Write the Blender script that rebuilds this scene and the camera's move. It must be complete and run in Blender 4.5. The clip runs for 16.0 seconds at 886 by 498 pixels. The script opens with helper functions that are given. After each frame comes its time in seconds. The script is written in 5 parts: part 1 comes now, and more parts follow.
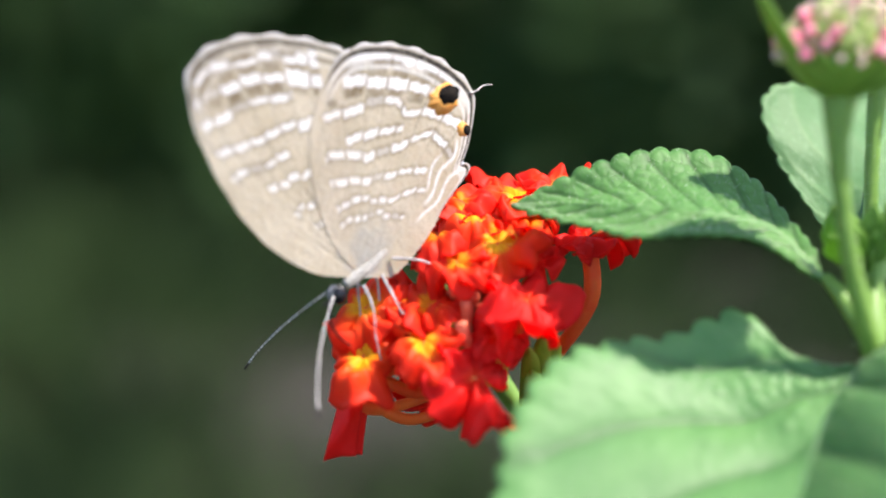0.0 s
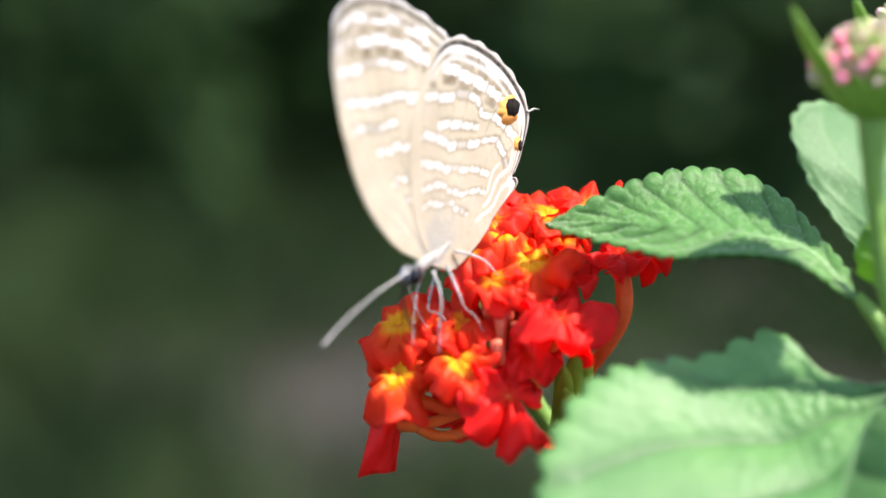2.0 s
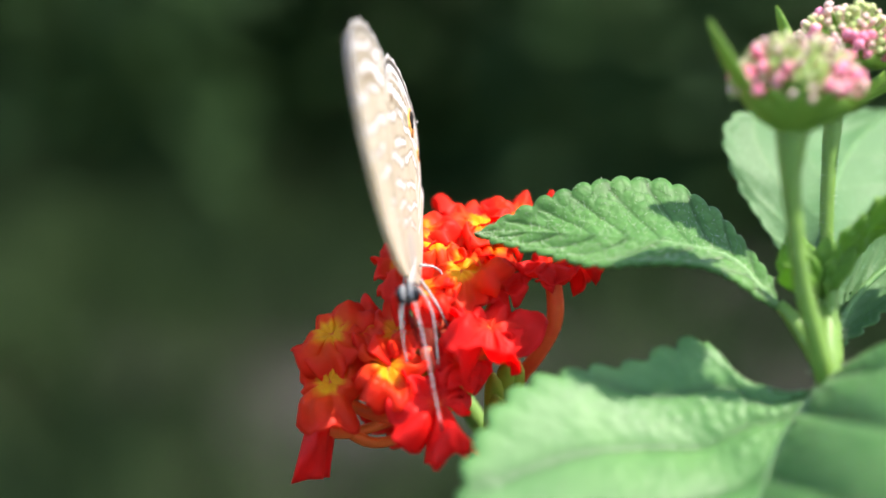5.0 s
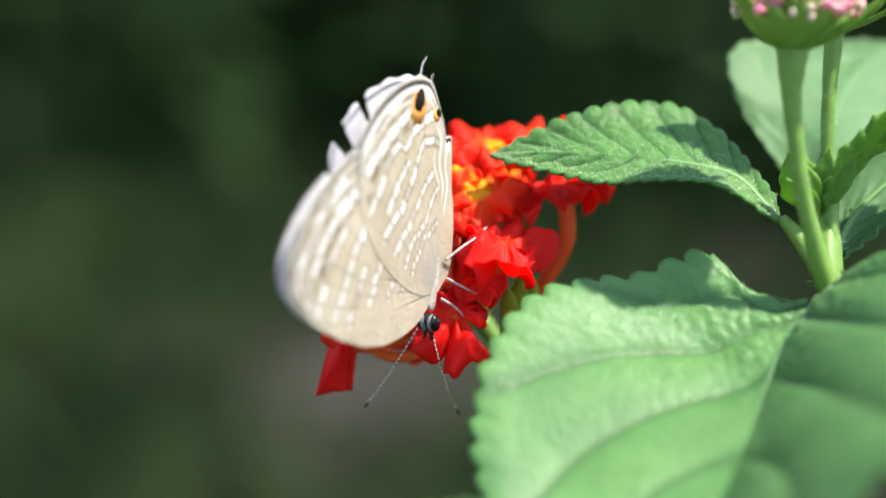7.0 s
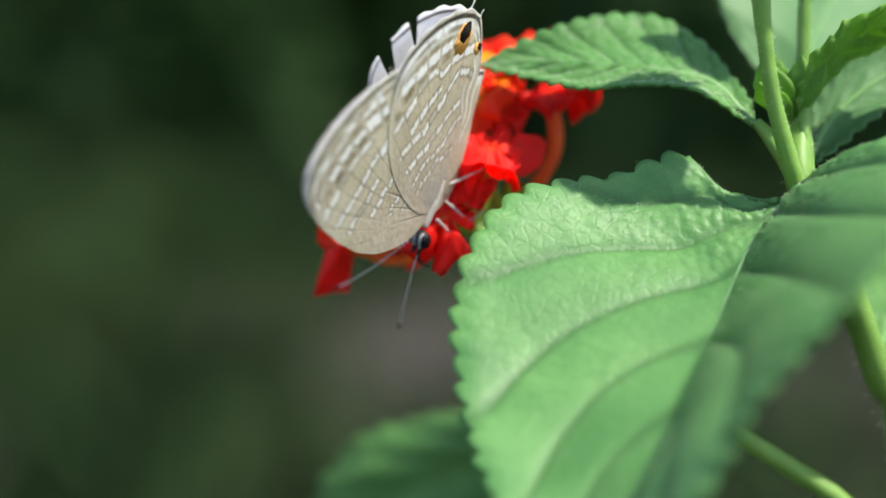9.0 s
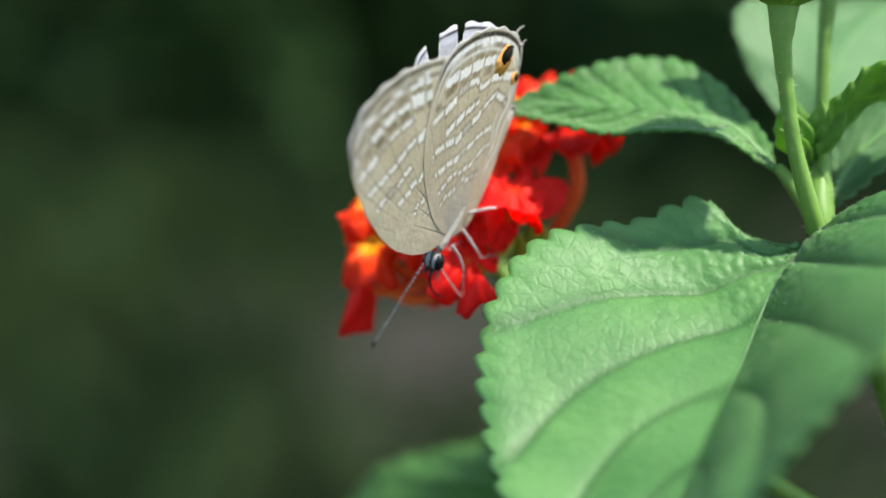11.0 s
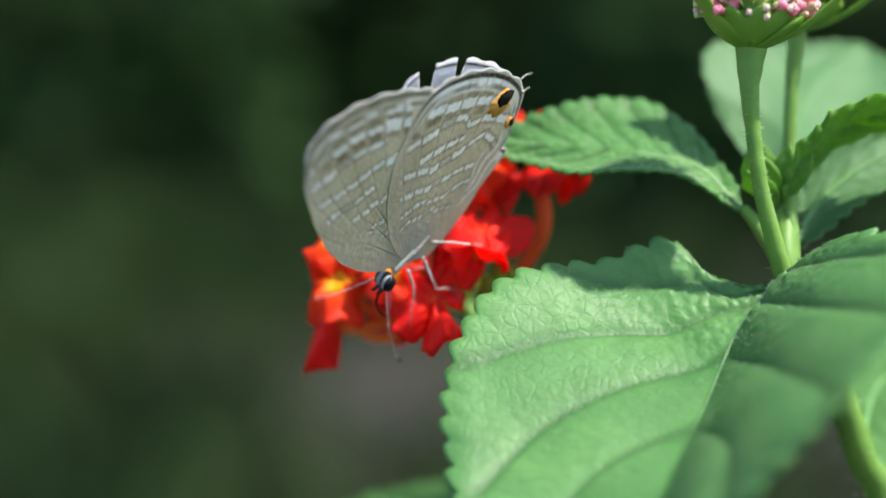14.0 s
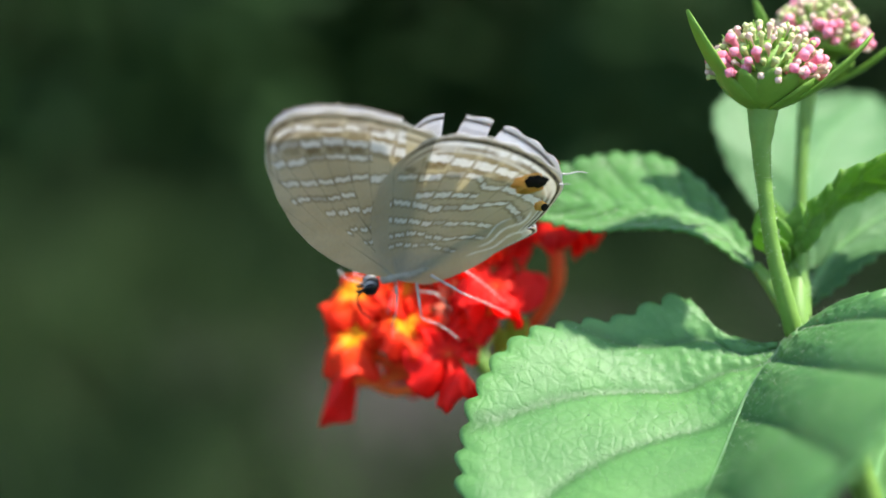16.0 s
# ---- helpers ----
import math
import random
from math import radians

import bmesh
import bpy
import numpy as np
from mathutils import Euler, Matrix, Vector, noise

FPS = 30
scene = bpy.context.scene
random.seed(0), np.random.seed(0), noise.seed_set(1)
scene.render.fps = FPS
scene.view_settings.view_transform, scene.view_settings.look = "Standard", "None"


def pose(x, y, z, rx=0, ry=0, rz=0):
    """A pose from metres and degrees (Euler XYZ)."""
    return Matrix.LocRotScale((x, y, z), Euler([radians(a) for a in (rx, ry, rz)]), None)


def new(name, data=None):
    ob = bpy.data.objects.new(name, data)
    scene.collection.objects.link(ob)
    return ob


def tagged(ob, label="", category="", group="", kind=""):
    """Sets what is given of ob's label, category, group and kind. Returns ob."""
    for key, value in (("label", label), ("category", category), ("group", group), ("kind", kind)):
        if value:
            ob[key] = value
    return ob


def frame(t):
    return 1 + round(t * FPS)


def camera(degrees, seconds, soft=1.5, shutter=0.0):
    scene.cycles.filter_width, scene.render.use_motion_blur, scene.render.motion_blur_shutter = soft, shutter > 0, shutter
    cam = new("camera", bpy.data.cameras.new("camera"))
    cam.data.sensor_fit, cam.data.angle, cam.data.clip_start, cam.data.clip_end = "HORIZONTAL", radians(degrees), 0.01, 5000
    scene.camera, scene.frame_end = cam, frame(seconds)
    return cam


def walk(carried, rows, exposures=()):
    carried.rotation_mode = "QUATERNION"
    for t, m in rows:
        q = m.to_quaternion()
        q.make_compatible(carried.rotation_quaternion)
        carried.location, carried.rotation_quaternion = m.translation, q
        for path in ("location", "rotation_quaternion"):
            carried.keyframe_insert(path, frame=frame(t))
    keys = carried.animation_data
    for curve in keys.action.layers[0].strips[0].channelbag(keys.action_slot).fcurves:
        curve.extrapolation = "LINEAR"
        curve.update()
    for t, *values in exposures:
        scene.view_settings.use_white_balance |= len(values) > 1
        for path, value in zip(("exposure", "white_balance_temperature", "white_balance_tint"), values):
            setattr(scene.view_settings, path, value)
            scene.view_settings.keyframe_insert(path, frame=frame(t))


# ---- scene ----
cam = camera(26.0, 16.0, soft=1.7)
cam.data.dof.use_dof = True
cam.data.dof.focus_distance = 0.1197
cam.data.dof.aperture_fstop = 14.5
cam.data.dof.aperture_blades = 0

# The plant's own frame: millimetres, x across, y up, z towards the viewer; it leans 12 degrees with the line of sight.
PLANT = pose(0, 0, 0.5, 78, 0, 0)
MM = Matrix.Scale(0.001, 4)


def plant_pose(x, y, z, rx=0, ry=0, rz=0):
    return PLANT @ pose(x / 1000, y / 1000, z / 1000, rx, ry, rz)


PATH = [
    (0.0, -4.04, -0.71, 117.50, 0.33, -1.95, 0.07),
    (0.5, -6.20, -2.64, 115.07, 0.42, -1.98, 0.09),
    (1.0, -7.17, -1.68, 114.94, 0.50, -2.20, 0.37),
    (1.5, -6.64, -1.60, 115.99, 0.56, -2.25, 0.49),
    (2.0, -6.54, 0.63, 118.13, 0.22, -2.15, 0.12),
    (2.5, -4.53, 1.26, 119.75, 0.31, -1.93, -0.09),
    (3.0, -4.28, 1.55, 119.93, 0.33, -2.04, 0.01),
    (3.5, -3.03, 0.84, 120.25, 0.28, -2.18, 0.21),
    (4.0, -2.99, 1.71, 119.91, 0.27, -2.10, -0.01),
    (4.2, -2.07, 1.44, 119.86, 0.28, -2.07, -0.06),
    (6.3, -2.19, 0.29, 122.86, 0.06, -1.91, 0.20),
    (6.5, -1.24, -4.07, 123.30, 0.02, -1.91, -0.01),
    (7.0, -2.38, -2.85, 125.26, -0.26, -1.55, -0.29),
    (7.5, 0.80, -5.20, 125.68, -0.58, -0.87, -0.46),
    (8.0, 0.93, -4.42, 130.96, -0.90, -0.19, -0.07),
    (8.2, 2.13, -7.36, 130.75, -0.93, 0.04, -0.09),
    (10.3, 2.93, -7.60, 131.31, -1.12, 0.72, -0.50),
    (10.5, 1.88, -5.98, 132.14, -1.13, 0.64, -0.52),
    (11.0, 1.31, -4.15, 132.31, -1.21, 0.58, -0.49),
    (11.5, 0.33, -2.85, 132.43, -0.95, 0.39, -0.60),
    (12.0, -1.24, -2.44, 133.04, -0.62, 0.14, -0.18),
    (12.5, -0.85, -1.74, 132.68, -0.31, 0.09, 0.06),
    (13.0, -0.01, -3.59, 132.30, -0.31, 0.04, 0.29),
    (13.5, 0.33, -2.57, 133.05, -0.34, -0.06, 0.18),
    (14.0, 1.58, -4.24, 132.20, -0.05, -0.29, 0.25),
    (14.5, 2.27, -3.22, 132.35, 0.05, -0.21, 0.36),
    (15.0, 1.76, -2.56, 132.47, 0.15, -0.24, 0.25),
    (15.5, 1.86, -2.19, 133.08, 0.28, -0.23, 0.32),
    (16.0, 0.89, -1.04, 133.60, 0.20, -0.15, 0.21),
]
EXPOSURES = [(0.0, 1.12, 6750, 17), (0.5, 1.22, 6750, 17), (4.2, 1.14, 6750, 17), (6.3, 1.1, 6850, 13), (8.2, 0.95, 6850, 9), (10.3, 0.78, 6800, 6), (12.5, 0.82, 6700, 6), (14.5, 0.84, 6650, 6), (16.0, 1.08, 6600, 8)]
walk(cam, [(t, plant_pose(x, y, z, rx, ry, rz)) for t, x, y, z, rx, ry, rz in PATH], EXPOSURES)

# ---------------------------------------------------------------- light
SUN_WAY = (PLANT.to_3x3() @ Vector((-0.5, -0.825, -0.264))).normalized()   # the way the sunlight travels
sun = new("sun", bpy.data.lights.new("sun", "SUN"))
sun.data.energy, sun.data.angle, sun.data.color = 5.0, radians(1.5), (1.0, 0.95, 0.88)
sun.matrix_world = SUN_WAY.to_track_quat("-Z", "Y").to_matrix().to_4x4()
world = bpy.data.worlds.new("sky")
world.use_nodes = True
scene.world = world
sky = world.node_tree.nodes.new("ShaderNodeTexSky")
sky.sky_type, sky.sun_disc = "NISHITA", False
sky.sun_elevation = math.asin(-SUN_WAY.z)
sky.sun_rotation = math.atan2(-SUN_WAY.x, -SUN_WAY.y)
world.node_tree.nodes["Background"].inputs[1].default_value = 0.2
world.node_tree.links.new(sky.outputs[0], world.node_tree.nodes["Background"].inputs[0])


# ---------------------------------------------------------------- materials
class Nodes:
    """A small shorthand for building a node material."""

    def __init__(self, name, rough=0.5, spec=0.4):
        self.mat = bpy.data.materials.new(name)
        self.mat.use_nodes = True
        self.tree = self.mat.node_tree
        self.bsdf = self.tree.nodes["Principled BSDF"]
        self.bsdf.inputs["Roughness"].default_value = rough
        self.bsdf.inputs["Specular IOR Level"].default_value = spec
        self.out = self.tree.nodes["Material Output"]

    def put(self, kind, **values):
        node = self.tree.nodes.new(kind)
        for key, value in values.items():
            key = key.replace("_", " ")
            node.inputs[key].default_value = value
        return node

    def link(self, a, b):
        self.tree.links.new(a, b)

    def sock(self, x, node, i):
        if isinstance(x, (int, float)):
            node.inputs[i].default_value = x
        else:
            self.link(x, node.inputs[i])

    def math(self, op, a, b=0.0, c=0.0):
        node = self.tree.nodes.new("ShaderNodeMath")
        node.operation = op
        for i, x in enumerate((a, b, c)):
            self.sock(x, node, i)
        return node.outputs[0]

    def ramp(self, fac, stops, smooth=False):
        node = self.tree.nodes.new("ShaderNodeValToRGB")
        ramp = node.color_ramp
        if smooth:
            ramp.interpolation = "EASE"
        ramp.elements.remove(ramp.elements[1])
        ramp.elements[0].position, ramp.elements[0].color = stops[0][0], (*stops[0][1], 1)
        for at, col in stops[1:]:
            ramp.elements.new(at).color = (*col, 1)
        self.link(fac, node.inputs[0])
        return node.outputs[0]

    def mix(self, fac, a, b, blend="MIX"):
        node = self.tree.nodes.new("ShaderNodeMix")
        node.data_type, node.blend_type = "RGBA", blend
        self.sock(fac, node, 0)
        for x, i in ((a, 6), (b, 7)):
            if isinstance(x, tuple):
                node.inputs[i].default_value = (*x, 1)
            else:
                self.link(x, node.inputs[i])
        return node.outputs[2]

    def noise(self, scale, detail=3.0, rough=0.55):
        node = self.put("ShaderNodeTexNoise", Scale=scale, Detail=detail, Roughness=rough)
        self.link(self.obj(), node.inputs["Vector"])
        return node.outputs["Fac"]

    def obj(self):
        if not hasattr(self, "coord"):
            self.coord = self.tree.nodes.new("ShaderNodeTexCoord")
        return self.coord.outputs["Object"]

    def uv(self):
        self.obj()
        sep = self.tree.nodes.new("ShaderNodeSeparateXYZ")
        self.link(self.coord.outputs["UV"], sep.inputs[0])
        return sep.outputs[0], sep.outputs[1]

    def bump(self, height, strength, distance):
        node = self.put("ShaderNodeBump", Strength=strength, Distance=distance)
        self.link(height, node.inputs["Height"])
        self.link(node.outputs[0], self.bsdf.inputs["Normal"])
        return node.outputs[0]

    def colour(self, socket):
        if isinstance(socket, tuple):
            self.bsdf.inputs["Base Color"].default_value = (*socket, 1)
        else:
            self.link(socket, self.bsdf.inputs["Base Color"])

    def thin(self, colour, share):
        """Lets a share of the light through, as a thin leaf, petal or wing does."""
        back = self.tree.nodes.new("ShaderNodeBsdfTranslucent")
        if isinstance(colour, tuple):
            back.inputs[0].default_value = (*colour, 1)
        else:
            self.link(colour, back.inputs[0])
        mix = self.tree.nodes.new("ShaderNodeMixShader")
        mix.inputs[0].default_value = share
        self.link(self.bsdf.outputs[0], mix.inputs[1])
        self.link(back.outputs[0], mix.inputs[2])
        self.link(mix.outputs[0], self.out.inputs[0])


def leaf_material(name, dark, light, rough=0.55, share=0.3, glint=0.3, netted=0.22, mesh=950.0, hair=0.38, ribs=0.6, lines=0.22):
    """Blade with a net of fine veins; the texture's v holds the height of the quilting (low on the ribs)."""
    n = Nodes(name, rough, glint)
    u, v = n.uv()
    patch = n.noise(160, 3)
    fine = n.noise(3200, 3)
    net = n.put("ShaderNodeTexVoronoi", Scale=mesh)
    net.feature = "DISTANCE_TO_EDGE"
    n.link(n.obj(), net.inputs["Vector"])
    cells = n.ramp(net.outputs["Distance"], [(0.0, (0, 0, 0)), (0.2, (1, 1, 1))], True)
    col = n.mix(n.ramp(patch, [(0.3, (0, 0, 0)), (0.7, (1, 1, 1))]), dark, light)
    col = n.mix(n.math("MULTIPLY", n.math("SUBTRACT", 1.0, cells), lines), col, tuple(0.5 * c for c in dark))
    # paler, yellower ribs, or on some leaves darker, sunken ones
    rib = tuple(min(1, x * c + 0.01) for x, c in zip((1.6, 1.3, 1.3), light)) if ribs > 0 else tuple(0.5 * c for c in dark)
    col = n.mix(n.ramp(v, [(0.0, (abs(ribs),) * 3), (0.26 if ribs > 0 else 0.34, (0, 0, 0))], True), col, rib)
    # short pale hairs
    col = n.mix(n.ramp(fine, [(0.57, (0, 0, 0)), (0.7, (hair,) * 3)]), col, tuple(min(1, c * 1.8 + 0.1) for c in light))
    n.colour(col)
    n.bump(n.math("ADD", n.math("MULTIPLY", fine, 0.35), n.math("MULTIPLY", cells, netted)), 0.4, 0.0002)
    n.thin(n.mix(0.5, col, (0.3, 0.5, 0.05)), share)
    return n.mat


def petal_material(name, edge, middle, throat, reach):
    n = Nodes(name, 0.5, 0.22)
    u, v = n.uv()
    wob = n.math("ADD", u, n.math("MULTIPLY", n.math("SUBTRACT", n.noise(500, 3), 0.5), 0.5))
    col = n.ramp(wob, [(0.0, throat), (reach * 0.55, throat), (reach, middle), (min(1.0, reach + 0.4), edge)])
    col = n.mix(n.ramp(n.noise(900, 3), [(0.35, (0, 0, 0)), (0.8, (0.35,) * 3)]), col, tuple(0.75 * c for c in edge))
    n.colour(col)
    n.bump(n.noise(1500, 3), 0.4, 0.0001)
    n.thin(col, 0.6)
    return n.mat


def plain_material(name, a, b, scale=400, rough=0.5, share=0.0, bump=0.3, depth=0.0001, spec=0.4):
    n = Nodes(name, rough, spec)
    col = n.mix(n.ramp(n.noise(scale, 4), [(0.3, (0, 0, 0)), (0.72, (1, 1, 1))]), a, b)
    n.colour(col)
    if bump:
        n.bump(n.noise(scale * 5, 3), bump, depth)
    if share:
        n.thin(col, share)
    return n.mat


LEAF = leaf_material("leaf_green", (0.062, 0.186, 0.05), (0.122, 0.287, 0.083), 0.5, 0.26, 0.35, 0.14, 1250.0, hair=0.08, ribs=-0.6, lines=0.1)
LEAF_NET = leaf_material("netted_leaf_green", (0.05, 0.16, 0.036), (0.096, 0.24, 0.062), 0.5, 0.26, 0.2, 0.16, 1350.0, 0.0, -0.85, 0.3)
LEAF_PALE = leaf_material("pale_leaf_green", (0.072, 0.182, 0.062), (0.102, 0.217, 0.082), hair=0.2, ribs=0.25, lines=0.06, netted=0.1)
LEAF_YOUNG = leaf_material("young_leaf_green", (0.15, 0.33, 0.05), (0.21, 0.42, 0.085), share=0.62, hair=0.2)
LEAF_DARK = leaf_material("shade_leaf_green", (0.055, 0.16, 0.035), (0.09, 0.215, 0.05), share=0.3)
RIB = plain_material("leaf_rib", (0.11, 0.26, 0.075), (0.16, 0.32, 0.11), 700, 0.5, 0.2)
RIB_PALE = plain_material("pale_leaf_rib", (0.2, 0.37, 0.15), (0.28, 0.45, 0.22), 700, 0.5, 0.2)
STEM = plain_material("green_stem", (0.112, 0.235, 0.034), (0.172, 0.315, 0.058), 500, 0.5, 0.15)
HAIR = plain_material("pale_hair", (0.36, 0.46, 0.28), (0.48, 0.58, 0.38), 500, 0.4, 0.3, 0)
BRACT = plain_material("green_bract", (0.14, 0.29, 0.03), (0.23, 0.41, 0.06), 350, 0.5, 0.3)
BUD_PALE = plain_material("pale_bud", (0.42, 0.52, 0.17), (0.62, 0.63, 0.33), 900, 0.6, 0.25)
BUD_PINK = plain_material("pink_bud", (0.84, 0.2, 0.34), (0.88, 0.42, 0.5), 900, 0.5, 0.3)
BUD_BLUSH = plain_material("blush_bud", (0.68, 0.56, 0.42), (0.82, 0.55, 0.54), 900, 0.5, 0.3)
PETAL_RED = petal_material("red_petal", (0.93, 0.028, 0.022), (0.94, 0.036, 0.02), (0.94, 0.06, 0.018), 0.25)
PETAL_ORANGE = petal_material("orange_red_petal", (0.92, 0.04, 0.018), (0.94, 0.09, 0.014), (0.97, 0.38, 0.014), 0.36)
PETAL_YELLOW = petal_material("yellow_throated_petal", (0.92, 0.05, 0.016), (0.94, 0.11, 0.013), (0.98, 0.6, 0.018), 0.46)
TUBE = plain_material("orange_tube", (0.85, 0.1, 0.025), (0.88, 0.26, 0.04), 350, 0.45, 0.4)
TUBE_PALE = plain_material("pale_pink_tube", (0.8, 0.13, 0.06), (0.85, 0.3, 0.18), 700, 0.4, 0.4)
CALYX = plain_material("green_calyx", (0.32, 0.47, 0.04), (0.5, 0.6, 0.07), 800, 0.5, 0.35)


# ---------------------------------------------------------------- mesh helpers
def empty(name, m):
    ob = new(name)
    ob.matrix_basis = m
    ob.empty_display_size = 0.002
    return ob


def root_of(ob):
    while ob.parent:
        ob = ob.parent
    return ob


def part(name, bm, material, parent=None, label="", space=None, kind=""):
    """Links a bmesh, given in the plant's millimetres (or in the space given), as ONE mesh under a thing or part."""
    m = (PLANT @ MM) if space is None else space
    if parent is not None:
        m = root_of(parent).matrix_basis.inverted() @ m
    bm.transform(m)
    mesh = bpy.data.meshes.new(name)
    bm.to_mesh(mesh)
    bm.free()
    mesh.shade_smooth()
    for x in material if isinstance(material, (list, tuple)) else [material]:
        mesh.materials.append(x)
    ob = new(name, mesh)
    ob.parent = parent
    return tagged(ob, label, kind=kind)


def spline(points, t):
    """A smooth curve through the points; t from 0 to 1."""
    k = len(points) - 1
    x = min(max(t, 0.0), 1.0) * k
    i = min(int(x), k - 1)
    f = x - i
    p = [Vector(points[min(max(j, 0), k)]) for j in (i - 1, i, i + 1, i + 2)]
    if i == 0:
        p[0] = 2 * p[1] - p[2]
    if i == k - 1:
        p[3] = 2 * p[2] - p[1]
    return 0.5 * (2 * p[1] + (p[2] - p[0]) * f + (2 * p[0] - 5 * p[1] + 4 * p[2] - p[3]) * f * f + (3 * p[1] - p[0] - 3 * p[2] + p[3]) * f ** 3)


def even(points, count=60):
    """The curve through the points, resampled so that equal steps are equal lengths."""
    q = [spline(points, i / (count * 3)) for i in range(count * 3 + 1)]
    acc = [0.0]
    for a, b in zip(q, q[1:]):
        acc.append(acc[-1] + (b - a).length)
    out, j = [], 0
    for i in range(count + 1):
        d = acc[-1] * i / count
        while j < len(acc) - 2 and acc[j + 1] < d:
            j += 1
        f = (d - acc[j]) / max(acc[j + 1] - acc[j], 1e-9)
        out.append(q[j].lerp(q[j + 1], f))
    return out


def tube(bm, points, radii, sides=10, steps=24, cap=True, wobble=0.0):
    """A round tube along a curve."""
    rings, last = [], None
    for i in range(steps + 1):
        t = i / steps
        c = spline(points, t)
        d = (spline(points, min(t + 0.01, 1)) - spline(points, max(t - 0.01, 0))).normalized()
        side = d.cross(Vector((0.3, 0.2, 1)) if abs(d.z) < 0.9 else Vector((1, 0, 0))).normalized() if last is None else (last - d * last.dot(d)).normalized()
        last = side
        up = d.cross(side)
        x = t * (len(radii) - 1)
        k = min(int(x), len(radii) - 2)
        r = radii[k] + (radii[k + 1] - radii[k]) * (x - k)
        ring = []
        for s in range(sides):
            a = 2 * math.pi * s / sides
            rr = r * (1 + wobble * noise.noise((i * 0.7, s * 1.3, r * 7)))
            ring.append(bm.verts.new(c + (side * math.cos(a) + up * math.sin(a)) * rr))
        rings.append(ring)
    for a, b in zip(rings, rings[1:]):
        for s in range(sides):
            bm.faces.new((a[s], a[(s + 1) % sides], b[(s + 1) % sides], b[s]))
    if cap:
        bm.faces.new(rings[0][::-1])
        bm.faces.new(rings[-1])
    return rings


def shell(bm, grid, thick, uvs=None, back=0):
    """A closed thin sheet over a grid of points: front on the points, back a thickness behind. back: material of the back."""
    rows, cols = len(grid), len(grid[0])
    layer = bm.loops.layers.uv.verify()
    normals = [[None] * cols for _ in range(rows)]
    for i in range(rows):
        for j in range(cols):
            a = grid[min(i + 1, rows - 1)][j] - grid[max(i - 1, 0)][j]
            b = grid[i][min(j + 1, cols - 1)] - grid[i][max(j - 1, 0)]
            x = a.cross(b)
            normals[i][j] = x.normalized() if x.length > 1e-12 else Vector((0, 0, 1))
    front = [[bm.verts.new(p) for p in r] for r in grid]
    rear = [[bm.verts.new(grid[i][j] - normals[i][j] * thick) for j in range(cols)] for i in range(rows)]

    def quad(vs, ids, slot):
        try:
            f = bm.faces.new(vs)
        except ValueError:
            return
        f.material_index = slot
        if uvs:
            for loop, (i, j) in zip(f.loops, ids):
                loop[layer].uv = uvs[i][j]

    for i in range(rows - 1):
        for j in range(cols - 1):
            ids = [(i, j), (i + 1, j), (i + 1, j + 1), (i, j + 1)]
            quad([front[a][b] for a, b in ids], ids, 0)
            ids = ids[::-1]
            quad([rear[a][b] for a, b in ids], ids, back)
    rim = [(i, 0) for i in range(rows)] + [(rows - 1, j) for j in range(1, cols)] + [(i, cols - 1) for i in range(rows - 2, -1, -1)] + [(0, j) for j in range(cols - 2, 0, -1)]
    for a, b in zip(rim, rim[1:] + rim[:1]):
        quad([front[b[0]][b[1]], front[a[0]][a[1]], rear[a[0]][a[1]], rear[b[0]][b[1]]], [b, a, a, b], 0)


